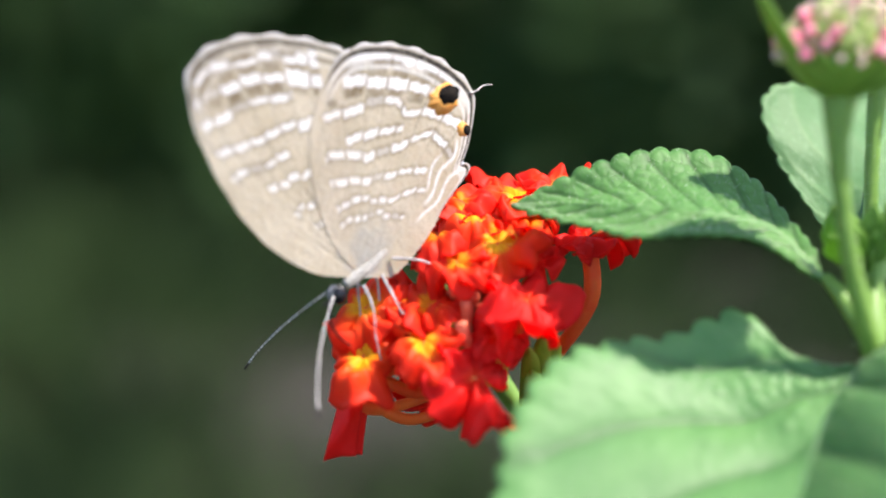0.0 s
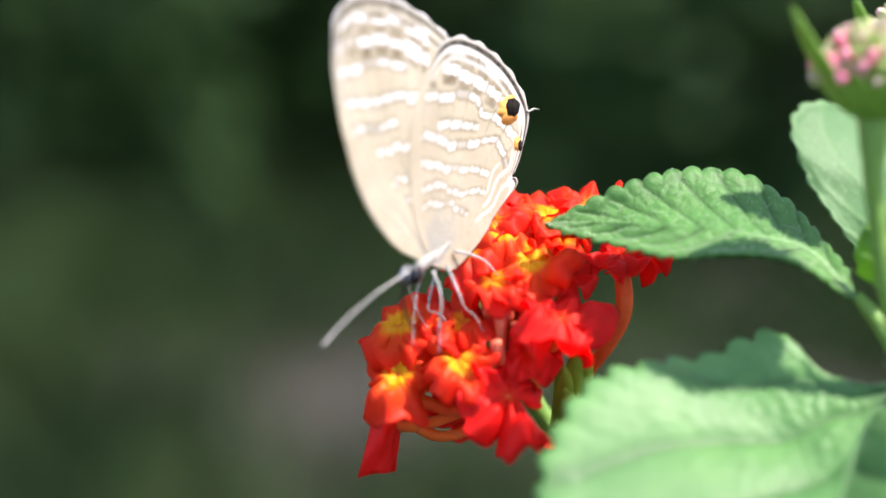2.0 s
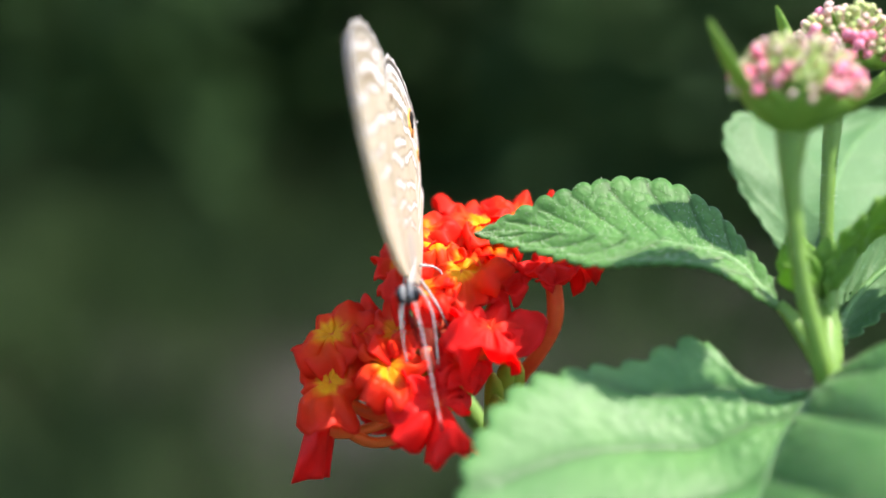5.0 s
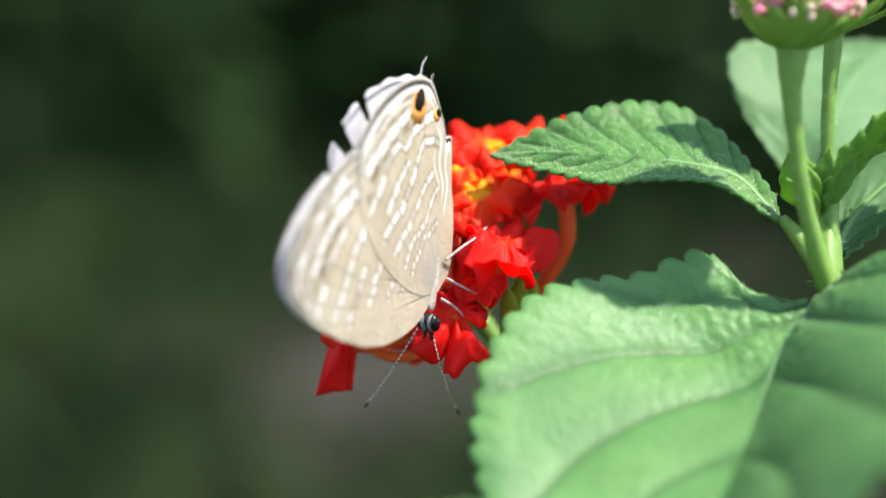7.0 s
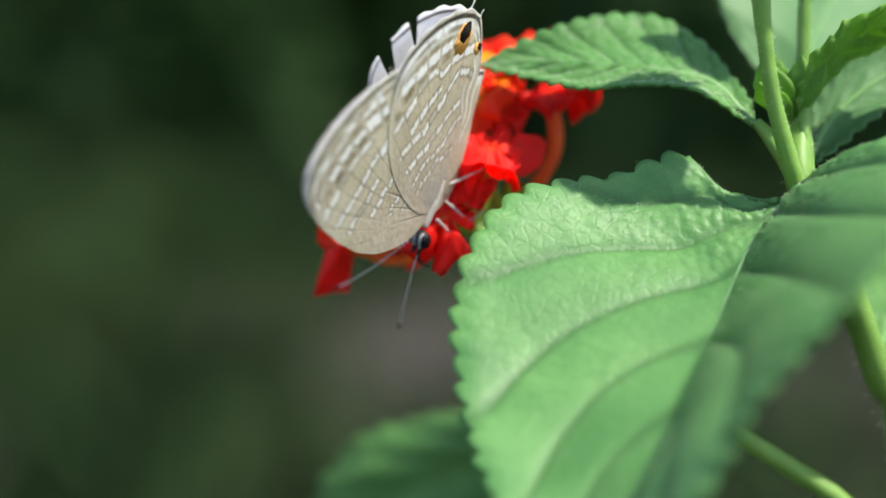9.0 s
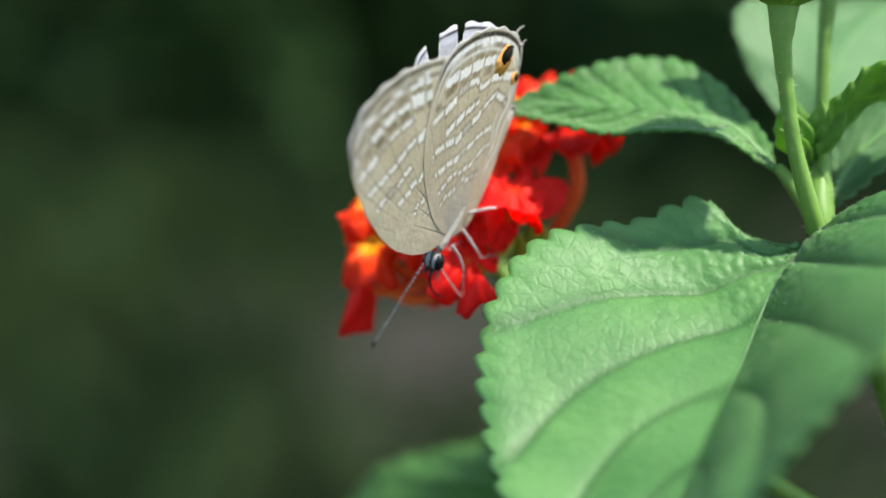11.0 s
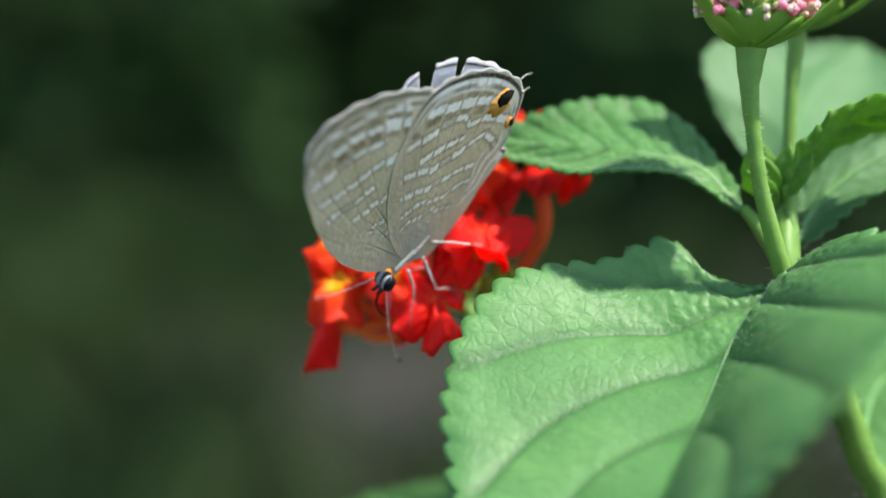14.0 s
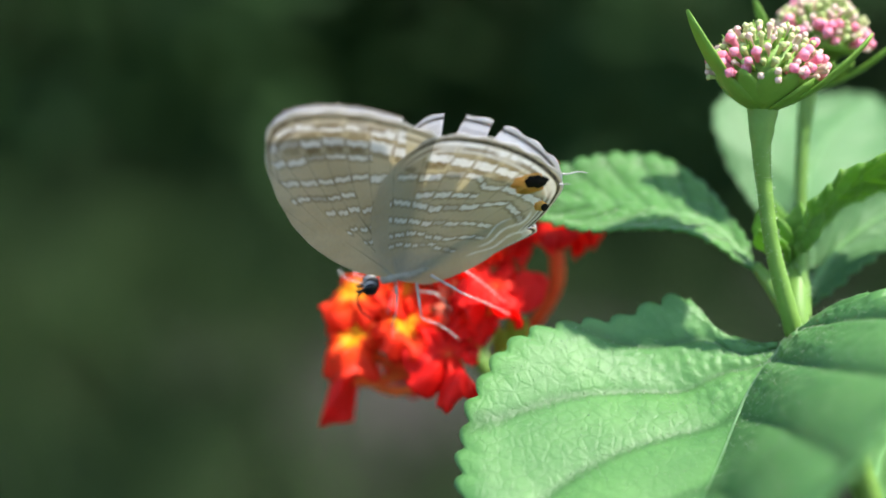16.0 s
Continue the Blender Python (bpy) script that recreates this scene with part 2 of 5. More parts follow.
def leaf(parent, mid, left, right, teeth=14, size=1.0, hairs=0, rung=0.34, material=LEAF, veins=7, nu=110, nv=22, seed=0, sag=(0.0, 0.0), label="", quilt=1.0, name="leaf", sweep=0.22, cell=1.2, brim=1.0, crisp=0.0, ridge=0.8, crumple=0.18, dome=0.22, bite=0.95, curl=0.28, rib=RIB):
    """A crenate, quilted leaf between a midrib and two margins that all run from base to tip. size: millimetres of tooth."""
    m, edges = even(mid, nu), (even(left, nu), even(right, nu))
    rows, uvs = [], []
    for i in range(nu + 1):
        u = i / nu
        line, tex = [], []
        for s in list(range(-nv, nv + 1)):
            v = abs(s) / nv
            e = edges[0] if s < 0 else edges[1]
            # cells lean towards the tip
            x = min(1.0, max(0.0, u + 0.06 * math.sin(math.pi * u) * v))
            k = min(int(x * nu), nu - 1)
            edge = e[k].lerp(e[k + 1], x * nu - k)
            p = m[i].lerp(edge, v)
            side = edge - m[i]
            along = (m[min(i + 1, nu)] - m[max(i - 1, 0)]).normalized()
            up = along.cross(side) * (-1 if s < 0 else 1)
            up = up.normalized() if up.length > 1e-9 else Vector((0, 0, 1))
            # sagging between rib and margin
            p += up * (sag[0] if s < 0 else sag[1]) * math.sin(math.pi * v) * min(1, 6 * u * (1 - u))
            # quilting between the side ribs and the finer net
            q = abs(math.sin(math.pi * (veins * (u - sweep * v * (1.25 - 0.25 * v)) + 0.15 * noise.noise((seed, v * 2, s * 0.02)))))
            h = (q ** 0.5) * (0.55 + 0.45 * min(1, v * 3)) + crumple * noise.noise((u * veins * 3, v * 7 + (9 if s < 0 else 0), seed))
            near = noise.voronoi(p / cell + Vector((seed, 0, 0)))[0]
            h2 = min(1.0, 1.9 * (near[1] - near[0])) ** 0.7
            fade = min(1, 8 * v) * min(1, 12 * u * (1 - u)) * (1.0 if v < brim else max(0.2, 1 - (v - brim) * 5))
            p += up * size * quilt * 0.42 * fade * (h * ridge + (rung + crisp * max(0.0, 1 - u / 0.35)) * h2 * min(1, 1.6 * q) - 0.55)
            # rounded teeth that curl down a little
            if v > 0.88:
                tooth = abs(math.sin(math.pi * (teeth * x + 0.1 * noise.noise((x * 5, seed, 1)))))
                w = (v - 0.88) / 0.12
                grow = (tooth ** 0.6) * (0.8 + 0.25 * noise.noise((x * teeth, seed, s / abs(s)))) * min(1, 14 * x * (1 - x)) if side.length > 1e-6 else 0
                p += side.normalized() * size * bite * grow * w if side.length > 1e-6 else Vector()
                p -= up * size * (curl * w * w + 0.1 * (1 - grow) * w * w - dome * grow * w * (1 - w))
            line.append(p)
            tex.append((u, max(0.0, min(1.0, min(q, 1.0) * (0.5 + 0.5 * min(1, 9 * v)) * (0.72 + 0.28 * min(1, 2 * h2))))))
        rows.append(line)
        uvs.append(tex)
    bm = bmesh.new()
    shell(bm, rows, 0.22 * size, uvs)
    ob = part(name, bm, material, parent, label)
    bm = bmesh.new()
    ups = []
    for i in range(0, nu + 1, 5):
        n = (rows[min(i + 2, nu)][nv] - rows[max(i - 2, 0)][nv]).cross(rows[i][nv + 2] - rows[i][nv - 2])
        ups.append(rows[i][nv] + (n.normalized() if n.length > 1e-9 else Vector()) * -0.21 * size)
    tube(bm, ups, [0.3 * size, 0.24 * size, 0.16 * size, 0.05 * size], 8, 40)
    part("midrib", bm, rib, ob)
    if hairs:
        rnd = random.Random(seed)
        bm = bmesh.new()
        for _ in range(hairs):
            i, j = rnd.randrange(1, nu), rnd.randrange(1, 2 * nv)
            a, b = rows[i + 1][j] - rows[i - 1][j], rows[i][j + 1] - rows[i][j - 1]
            up = a.cross(b)
            if up.length < 1e-9:
                continue
            up = up.normalized() if up.y > 0 else -up.normalized()
            p = rows[i][j] + a * rnd.uniform(-0.5, 0.5) + b * rnd.uniform(-0.5, 0.5)
            q = p + (up + a.normalized() * rnd.uniform(0.1, 0.7)).normalized() * rnd.uniform(0.06, 0.2)
            s, k = b.normalized() * 0.022, a.normalized() * 0.022
            vs = [bm.verts.new(x) for x in (p + s, p - s * 0.5 + k, p - s * 0.5 - k, q)]
            for f in ((0, 1, 3), (1, 2, 3), (2, 0, 3)):
                bm.faces.new([vs[x] for x in f])
        part("hairs", bm, HAIR, ob, "short pale hairs", kind="stuff")
    return ob


def bristles(parent, points, radius, count, length, seed):
    """Fine hairs standing off a stem, too many to count."""
    rnd = random.Random(seed)
    bm = bmesh.new()
    for _ in range(count):
        t = rnd.random()
        c, d = spline(points, t), (spline(points, min(1, t + 0.02)) - spline(points, max(0, t - 0.02))).normalized()
        a = Vector((rnd.gauss(0, 1), rnd.gauss(0, 1), rnd.gauss(0, 1))).cross(d).normalized()
        p, q = c + a * radius * 0.9, c + a * (radius + length * rnd.uniform(0.5, 1.2)) + d * rnd.uniform(-0.1, 0.1)
        s = a.cross(d) * 0.022
        k = d * 0.022
        vs = [bm.verts.new(x) for x in (p + s, p - s * 0.5 + k, p - s * 0.5 - k, q)]
        for f in ((0, 1, 3), (1, 2, 3), (2, 0, 3)):
            bm.faces.new([vs[i] for i in f])
    return part("hairs", bm, HAIR, parent, "fine pale hairs", kind="stuff")


# ---------------------------------------------------------------- ground and distance
def ground_material():
    n = Nodes("soil_and_litter", 0.9, 0.2)
    big, small = n.noise(2.2, 4), n.noise(28, 5)
    col = n.ramp(small, [(0.25, (0.017, 0.0155, 0.013)), (0.5, (0.031, 0.028, 0.024)), (0.75, (0.054, 0.049, 0.042))])
    col = n.mix(n.ramp(big, [(0.5, (0, 0, 0)), (0.7, (0.5,) * 3)]), col, (0.02, 0.03, 0.015))
    n.colour(col)
    n.bump(small, 0.8, 0.02)
    return n.mat


def build_ground():
    bm = bmesh.new()
    n, verts = 60, []
    for i in range(n + 1):
        for j in range(n + 1):
            a, b = (2 * i / n - 1), (2 * j / n - 1)
            x, y = 60 * a * abs(a) ** 1.8, 60 * b * abs(b) ** 1.8 + 1.5
            z = 0.05 * noise.noise((x * 0.9, y * 0.9, 0)) + 0.02 * noise.noise((x * 4, y * 4, 3))
            verts.append(bm.verts.new((x, y, z)))
    for i in range(n):
        for j in range(n):
            k = i * (n + 1) + j
            bm.faces.new((verts[k], verts[k + n + 1], verts[k + n + 2], verts[k + 1]))
    tagged(part("ground", bm, ground_material(), space=Matrix()), "bare brown soil with leaf litter", "ground", kind="structure")


def leaf_cloud(name, label, centre, spread, count, length, material, seed, droop=0.3):
    """A bush or hedge far out of focus: stems and many small leaf blades."""
    rnd = random.Random(seed)
    thing = empty(name, Matrix.Translation((centre[0], centre[1], 0)))
    bm = bmesh.new()
    for _ in range(count):
        p = Vector([c + rnd.uniform(-1, 1) * s for c, s in zip(centre, spread)])
        d = Vector((rnd.gauss(0, 1), rnd.gauss(0, 1), rnd.gauss(-droop, 0.6))).normalized()
        w = d.cross(Vector((rnd.gauss(0, 1), rnd.gauss(0, 1), rnd.gauss(0, 1)))).normalized()
        l = length * rnd.uniform(0.6, 1.4)
        vs = [bm.verts.new(q) for q in (p, p + d * l * 0.45 + w * l * 0.24, p + d * l, p + d * l * 0.45 - w * l * 0.24)]
        bm.faces.new(vs[:3])
        bm.faces.new((vs[0], vs[2], vs[3]))
    part("foliage", bm, material, thing, kind="stuff", space=Matrix())
    for _ in range(10):
        bm = bmesh.new()
        x, y = centre[0] + rnd.uniform(-1, 1) * spread[0] * 0.9, centre[1] + rnd.uniform(-1, 1) * spread[1] * 0.6
        tube(bm, [(x, y, -0.03), (x + rnd.gauss(0, 0.03), y, centre[2] * 0.5), (x + rnd.gauss(0, 0.1), y + rnd.gauss(0, 0.1), centre[2] + spread[2] * 0.6)], [0.012, 0.008, 0.003], 6, 8)
        part("stem", bm, BARK, thing, space=Matrix())
    return tagged(thing, label, "bush")


BARK = plain_material("brown_bark", (0.06, 0.045, 0.03), (0.12, 0.09, 0.06), 60, 0.9)
# Shade of the hedge and shrubs is put into this near-black leaf green.
FAR_GREEN_SHADED = plain_material("hedge_green_shaded", (0.012, 0.033, 0.009), (0.031, 0.073, 0.018), 9, 0.7, 0.12, 0, spec=0.15)
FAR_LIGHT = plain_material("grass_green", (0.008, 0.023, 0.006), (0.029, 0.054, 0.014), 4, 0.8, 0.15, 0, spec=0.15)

def grass_bed():
    """Loose weeds and grass blades on the soil, with a bare patch left among them."""
    rnd = random.Random(77)
    bm = bmesh.new()
    made = 0
    while made < 75000:
        x, y = rnd.uniform(-1.4, 1.4), rnd.uniform(1.0, 2.9)
        if made > 30000:
            x, y = rnd.gauss(0, 2.2), rnd.gauss(1.2, 1.6)
            if y > 3.3 or math.hypot(x, y) < 0.25 or (abs(x) < 1.2 and 1.1 < y < 2.8) or noise.noise((x * 0.8, y * 0.8, 9)) < -0.15:
                continue
        if ((x + 0.025) / 0.12) ** 2 + ((y - 1.55) / 0.18) ** 2 < 1 + 0.4 * noise.noise((x * 6, y * 6, 0)) and rnd.random() < 0.93:
            continue
        if noise.noise((x * 3.5, y * 2.0, 5)) < -0.5:
            continue
        made += 1
        h = rnd.uniform(0.05, 0.16) * (1.5 if x < -0.2 else 1.0)
        d = Vector((rnd.gauss(0, 0.4), rnd.gauss(0, 0.4), 1)).normalized()
        w = Vector((rnd.gauss(0, 1), rnd.gauss(0, 1), 0)).normalized() * rnd.uniform(0.003, 0.008)
        p = Vector((x, y, -0.04))
        q = p + d * h * 0.6
        r = q + (d + Vector((rnd.gauss(0, 0.5), rnd.gauss(0, 0.5), -0.4))) * h * 0.6
        vs = [bm.verts.new(v) for v in (p - w, p + w, q + w * 0.8, q - w * 0.8, r)]
        bm.faces.new(vs[:4])
        bm.faces.new((vs[3], vs[2], vs[4]))
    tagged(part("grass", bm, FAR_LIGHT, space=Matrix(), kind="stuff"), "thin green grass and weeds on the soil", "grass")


WEED = plain_material("grey_green_weed", (0.07, 0.088, 0.05), (0.12, 0.145, 0.08), 12, 0.8, 0.2, 0, spec=0.15)
STRAW = plain_material("dry_weed", (0.085, 0.075, 0.05), (0.14, 0.12, 0.08), 12, 0.8, 0.2, 0, spec=0.15)


def weed(x, y, wide, high, count, material, label, seed):
    """A clump of upright narrow blades, each one bent over at its tip."""
    rnd = random.Random(seed)
    thing = empty("weed", Matrix.Translation((x, y, 0)))
    for _ in range(count):
        bm = bmesh.new()
        p = Vector((x + rnd.gauss(0, 0.4) * wide, y + rnd.gauss(0, 0.4) * wide, -0.03))
        d = Vector((rnd.gauss(0, 0.12), rnd.gauss(0, 0.12), 1)) * (high * rnd.uniform(0.6, 1.15) + 0.03)
        w = Vector((rnd.gauss(0, 1), rnd.gauss(0, 0.5), 0)).normalized() * rnd.uniform(0.003, 0.006)
        bend = Vector((rnd.gauss(0, 0.2), rnd.gauss(0, 0.2), -0.1)) * high
        shell(bm, [[p + d * u + bend * u * u - w * (1.02 - u), p + d * u + bend * u * u + w * (1.02 - u)] for u in (0.0, 0.25, 0.5, 0.75, 1.0)], 0.0008, [[(0, 0), (1, 0)]] * 5)
        part("blade", bm, material, thing, space=Matrix())
    return tagged(thing, label, "weed", "weeds on the soil")


build_ground()
leaf_cloud("hedge", "dense green hedge, its shade put into a dark leaf colour", (0.0, 4.0, 1.2), (3.6, 0.7, 1.5), 26000, 0.13, FAR_GREEN_SHADED, 11)
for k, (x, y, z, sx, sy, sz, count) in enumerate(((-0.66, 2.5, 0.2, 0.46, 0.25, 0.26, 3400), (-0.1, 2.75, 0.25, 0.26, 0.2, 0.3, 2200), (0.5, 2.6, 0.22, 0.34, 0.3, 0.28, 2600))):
    leaf_cloud("shrub", "low green shrub growing from the soil, its colour darkened as if shaded", (x, y, z), (sx, sy, sz), count, 0.07, FAR_GREEN_SHADED, 12 + k)
grass_bed()
weed(-0.21, 1.50, 0.045, 0.13, 70, WEED, "upright grey-green weed clump on the soil", 91)
weed(-0.31, 1.48, 0.03, 0.09, 30, STRAW, "small dry brown weed clump on the soil", 92)
weed(-0.40, 1.78, 0.09, 0.1, 40, WEED, "low olive weed clump among the grass", 93)


# ---------------------------------------------------------------- the lantana bush: stems and leaves
bush = tagged(empty("lantana_bush", Matrix.Translation((0.03, 0.0, 0.0))), "green lantana bush with crinkled scalloped leaves on upright stems", "shrub")


def build_bush():
    main = [(36, -170, -8), (34, -60, -2), (32.5, -25, 2), (30.2, -18.0, 4.0), (27.4, -11.5, 6.5), (24.4, -6.0, 9.0), (24.6, -2.0, 7.0), (24.8, 1.2, 4.5)]
    bm = bmesh.new()
    tube(bm, [(40, -510, -100), (38, -330, -50)] + main, [2.4, 2.2, 1.6, 1.2, 1.05, 0.95, 0.85, 0.8, 0.7], 12, 60, wobble=0.1)
    stem = part("stem", bm, STEM, bush)
    bristles(stem, main[2:], 1.0, 260, 0.45, 1)

    # the slender leaf whose tip lies over the flower
    leaf(bush, [(21.8, -1.8, 7.1), (20.9, -0.6, 6.6), (19.0, 1.3, 5.6), (14.9, 2.2, 5.2), (11.9, 2.4, 4.6), (7.8, 2.7, 3.5), (4.0, 2.6, 2.5)],
         [(21.8, -1.8, 7.1), (21.5, 0.0, 5.4), (20.6, 1.8, 3.2), (19.3, 3.7, 1.6), (16.9, 5.5, 0.5), (14.4, 5.95, 0.5), (11.9, 5.75, 1.0), (9.7, 5.15, 1.5), (7.6, 4.3, 2.0), (4.0, 2.6, 2.5)],
         [(21.8, -1.8, 7.1), (20.9, -1.4, 7.6), (19.2, -0.2, 8.0), (17.2, 0.7, 8.0), (14.3, 0.9, 7.8), (11.0, 0.8, 7.0), (8.5, 1.4, 5.0), (6.2, 2.0, 4.0), (4.0, 2.6, 2.5)],
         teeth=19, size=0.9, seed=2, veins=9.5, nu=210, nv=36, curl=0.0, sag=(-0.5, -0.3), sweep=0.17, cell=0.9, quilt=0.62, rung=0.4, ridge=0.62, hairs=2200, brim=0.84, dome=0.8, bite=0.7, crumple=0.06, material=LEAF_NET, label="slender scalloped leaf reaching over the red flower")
    for label, path, radii in (("short green leaf stalk", [(21.8, -1.6, 7.0), (22.6, -2.6, 7.4), (23.4, -4.0, 8.0), (24.4, -5.7, 8.8)], [0.35, 0.5, 0.55, 0.7]),
                               ("short green leaf stalk", [(25.2, 0.4, 7.4), (24.8, -1.4, 7.6), (24.8, -3.2, 8.0), (24.7, -5.0, 8.4)], [0.3, 0.42, 0.5, 0.6]),
                               ("short green leaf stalk", [(23.0, -6.7, 10.6), (23.8, -6.5, 10.2), (24.4, -7.0, 9.4), (25.0, -8.0, 8.6)], [0.3, 0.5, 0.6, 0.7])):
        bm = bmesh.new()
        tube(bm, path, radii, 10, 20, wobble=0.06)
        part("petiole", bm, STEM, bush, label)
    # the broad leaf below
    leaf(bush, [(23.4, -6.4, 10.4), (22.7, -7.0, 10.8), (20.4, -9.5, 13.2), (17.9, -13.6, 17.5), (14.9, -17.8, 23.0), (12.7, -21.1, 28.0), (10.5, -24.5, 33.5), (8.5, -27.0, 39.0)],
         [(23.4, -6.4, 10.4), (22.4, -6.7, 10.6), (19.4, -6.0, 9.5), (17.2, -4.0, 8.5), (15.0, -4.5, 9.0), (12.8, -5.4, 9.5), (9.1, -5.6, 10.5), (5.8, -6.9, 12.0), (3.5, -10.1, 14.5), (2.7, -14.1, 17.5), (3.3, -18.5, 21.5), (4.6, -22.2, 26.5), (6.2, -24.9, 32.0), (8.5, -27.0, 39.0)],
         [(23.4, -6.4, 10.4), (24.0, -6.2, 10.5), (26.3, -4.0, 13.1), (28.4, -3.7, 18.9), (28.8, -5.7, 27.2), (24.3, -9.3, 35.9), (21.0, -11.8, 38.9), (18.8, -14.2, 39.2), (15.9, -17.7, 38.9), (13.8, -21.4, 39.1), (8.5, -27.0, 39.0)],
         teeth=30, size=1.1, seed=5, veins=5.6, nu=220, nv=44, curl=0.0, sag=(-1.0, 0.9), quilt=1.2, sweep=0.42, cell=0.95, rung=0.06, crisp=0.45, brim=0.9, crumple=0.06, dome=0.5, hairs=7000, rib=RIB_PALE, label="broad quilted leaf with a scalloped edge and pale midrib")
    # the rounded leaf behind the bud stalks
    leaf(bush, [(25.5, -1.0, 3.0), (26.5, 2.5, -2.0), (28.5, 6.0, -7.0), (31.0, 9.0, -11.0), (34.5, 11.5, -15.0)],
         [(25.5, -1.0, 3.0), (24.7, 0.6, -2.0), (22.4, 5.0, -6.0), (21.35, 8.0, -7.0), (21.5, 9.8, -8.0), (22.9, 10.7, -9.0), (27.5, 10.9, -11.5), (34.5, 11.5, -15.0)],
         [(25.5, -1.0, 3.0), (28.5, -0.5, -1.0), (32.0, 2.0, -4.0), (35.5, 5.5, -8.0), (36.5, 9.0, -12.0), (34.5, 11.5, -15.0)],
         teeth=20, size=0.55, seed=8, veins=6, sag=(0.6, 0.6), quilt=0.5, hairs=2500, material=LEAF_PALE, label="rounded pale green leaf behind the bud stalks")
    # the arched leaf beside the stalks, its underside showing
    leaf(bush, [(24.6, -2.2, 7.0), (25.0, 0.2, 7.2), (26.0, 2.2, 7.6), (28.2, 4.1, 8.0), (31.5, 5.0, 8.2), (37.0, 4.4, 8.0)],
         [(24.6, -2.2, 7.0), (25.2, -1.0, 5.6), (26.4, 0.7, 5.2), (28.2, 2.4, 5.2), (31.5, 3.6, 5.4), (37.0, 4.4, 8.0)],
         [(24.6, -2.2, 7.0), (24.7, 0.6, 8.4), (25.5, 2.5, 9.2), (27.4, 4.3, 9.8), (30.8, 5.3, 10.2), (37.0, 4.4, 8.0)],
         teeth=16, size=0.8, seed=12, veins=7, nu=90, nv=18, sag=(0.3, 0.5), quilt=1.3, hairs=2500, label="arched young leaf beside the bud stalks", material=LEAF_YOUNG)
    # a further leaf behind it
    leaf(bush, [(25.4, -4.6, 5.0), (27.0, -1.8, 3.5), (29.4, 0.4, 2.5), (33.0, 2.4, 1.5), (38.0, 3.6, 0.5)],
         [(25.4, -4.6, 5.0), (26.0, -1.5, 3.0), (27.6, 1.2, 2.4), (31.0, 4.2, 1.5), (38.0, 3.6, 0.5)],
         [(25.4, -4.6, 5.0), (27.8, -2.8, 4.4), (30.2, -1.0, 4.2), (33.5, 0.5, 3.5), (38.0, 3.6, 0.5)],
         teeth=13, size=0.85, seed=14, veins=7, nu=80, nv=16, sag=(0.3, 0.3), quilt=0.5, label="soft green leaf hanging from the stem", material=LEAF_PALE)
    # small young leaves at the fork
    for k, (tip, side, back) in enumerate((((22.0, 2.4, 8.2), 1.1, 1.0), ((23.4, 3.0, 4.0), 1.0, 0.9), ((25.9, 1.9, 9.0), 0.9, 0.8), ((21.6, 0.7, 9.4), 0.9, 0.7), ((24.6, 2.6, 8.0), 0.9, 0.7))):
        base, tip = Vector((24.2, -1.8, 7.0)), Vector(tip)
        across = Vector((side, 0.1, 0.5))
        mid = [base, base.lerp(tip, 0.5) + Vector((-0.3, 0.2, 0.3)), tip]
        leaf(bush, mid, [base, mid[1] + across, tip], [base, mid[1] - across, tip], teeth=4, size=0.45, seed=20 + k, veins=4, nu=36, nv=8, quilt=0.35, bite=0.25, dome=0.05, material=LEAF_YOUNG, label="small young leaf at the fork")
    # leaves lower down
    leaf(bush, [(14.0, -19.5, 1.0), (11.0, -22.4, -6.0), (7.0, -25.2, -14.0), (0.0, -29.0, -23.0), (-11.0, -35.0, -29.0)],
         [(14.0, -19.5, 1.0), (8.0, -21.6, -12.0), (1.0, -23.8, -24.0), (-6.5, -27.0, -28.0), (-11.0, -35.0, -29.0)],
         [(14.0, -19.5, 1.0), (15.5, -25.5, -6.0), (13.0, -30.8, -12.0), (4.0, -36.0, -20.0), (-11.0, -35.0, -29.0)],
         teeth=20, size=1.1, seed=31, veins=7, nu=90, nv=18, sag=(0.8, 0.8), label="dark green leaf low on the bush", material=LEAF_DARK)
    leaf(bush, [(30.0, -18.5, 4.0), (32.5, -15.0, -4.0), (36.0, -14.0, -12.0), (41.0, -16.0, -20.0)],
         [(30.0, -18.5, 4.0), (29.5, -12.0, -4.0), (32.0, -8.5, -12.0), (41.0, -16.0, -20.0)],
         [(30.0, -18.5, 4.0), (35.0, -20.0, -3.0), (40.0, -20.0, -10.0), (41.0, -16.0, -20.0)],
         teeth=16, size=1.1, seed=33, veins=7, nu=70, nv=14, sag=(0.8, 0.8), label="green leaf low on the bush", material=LEAF_DARK)


build_bush()


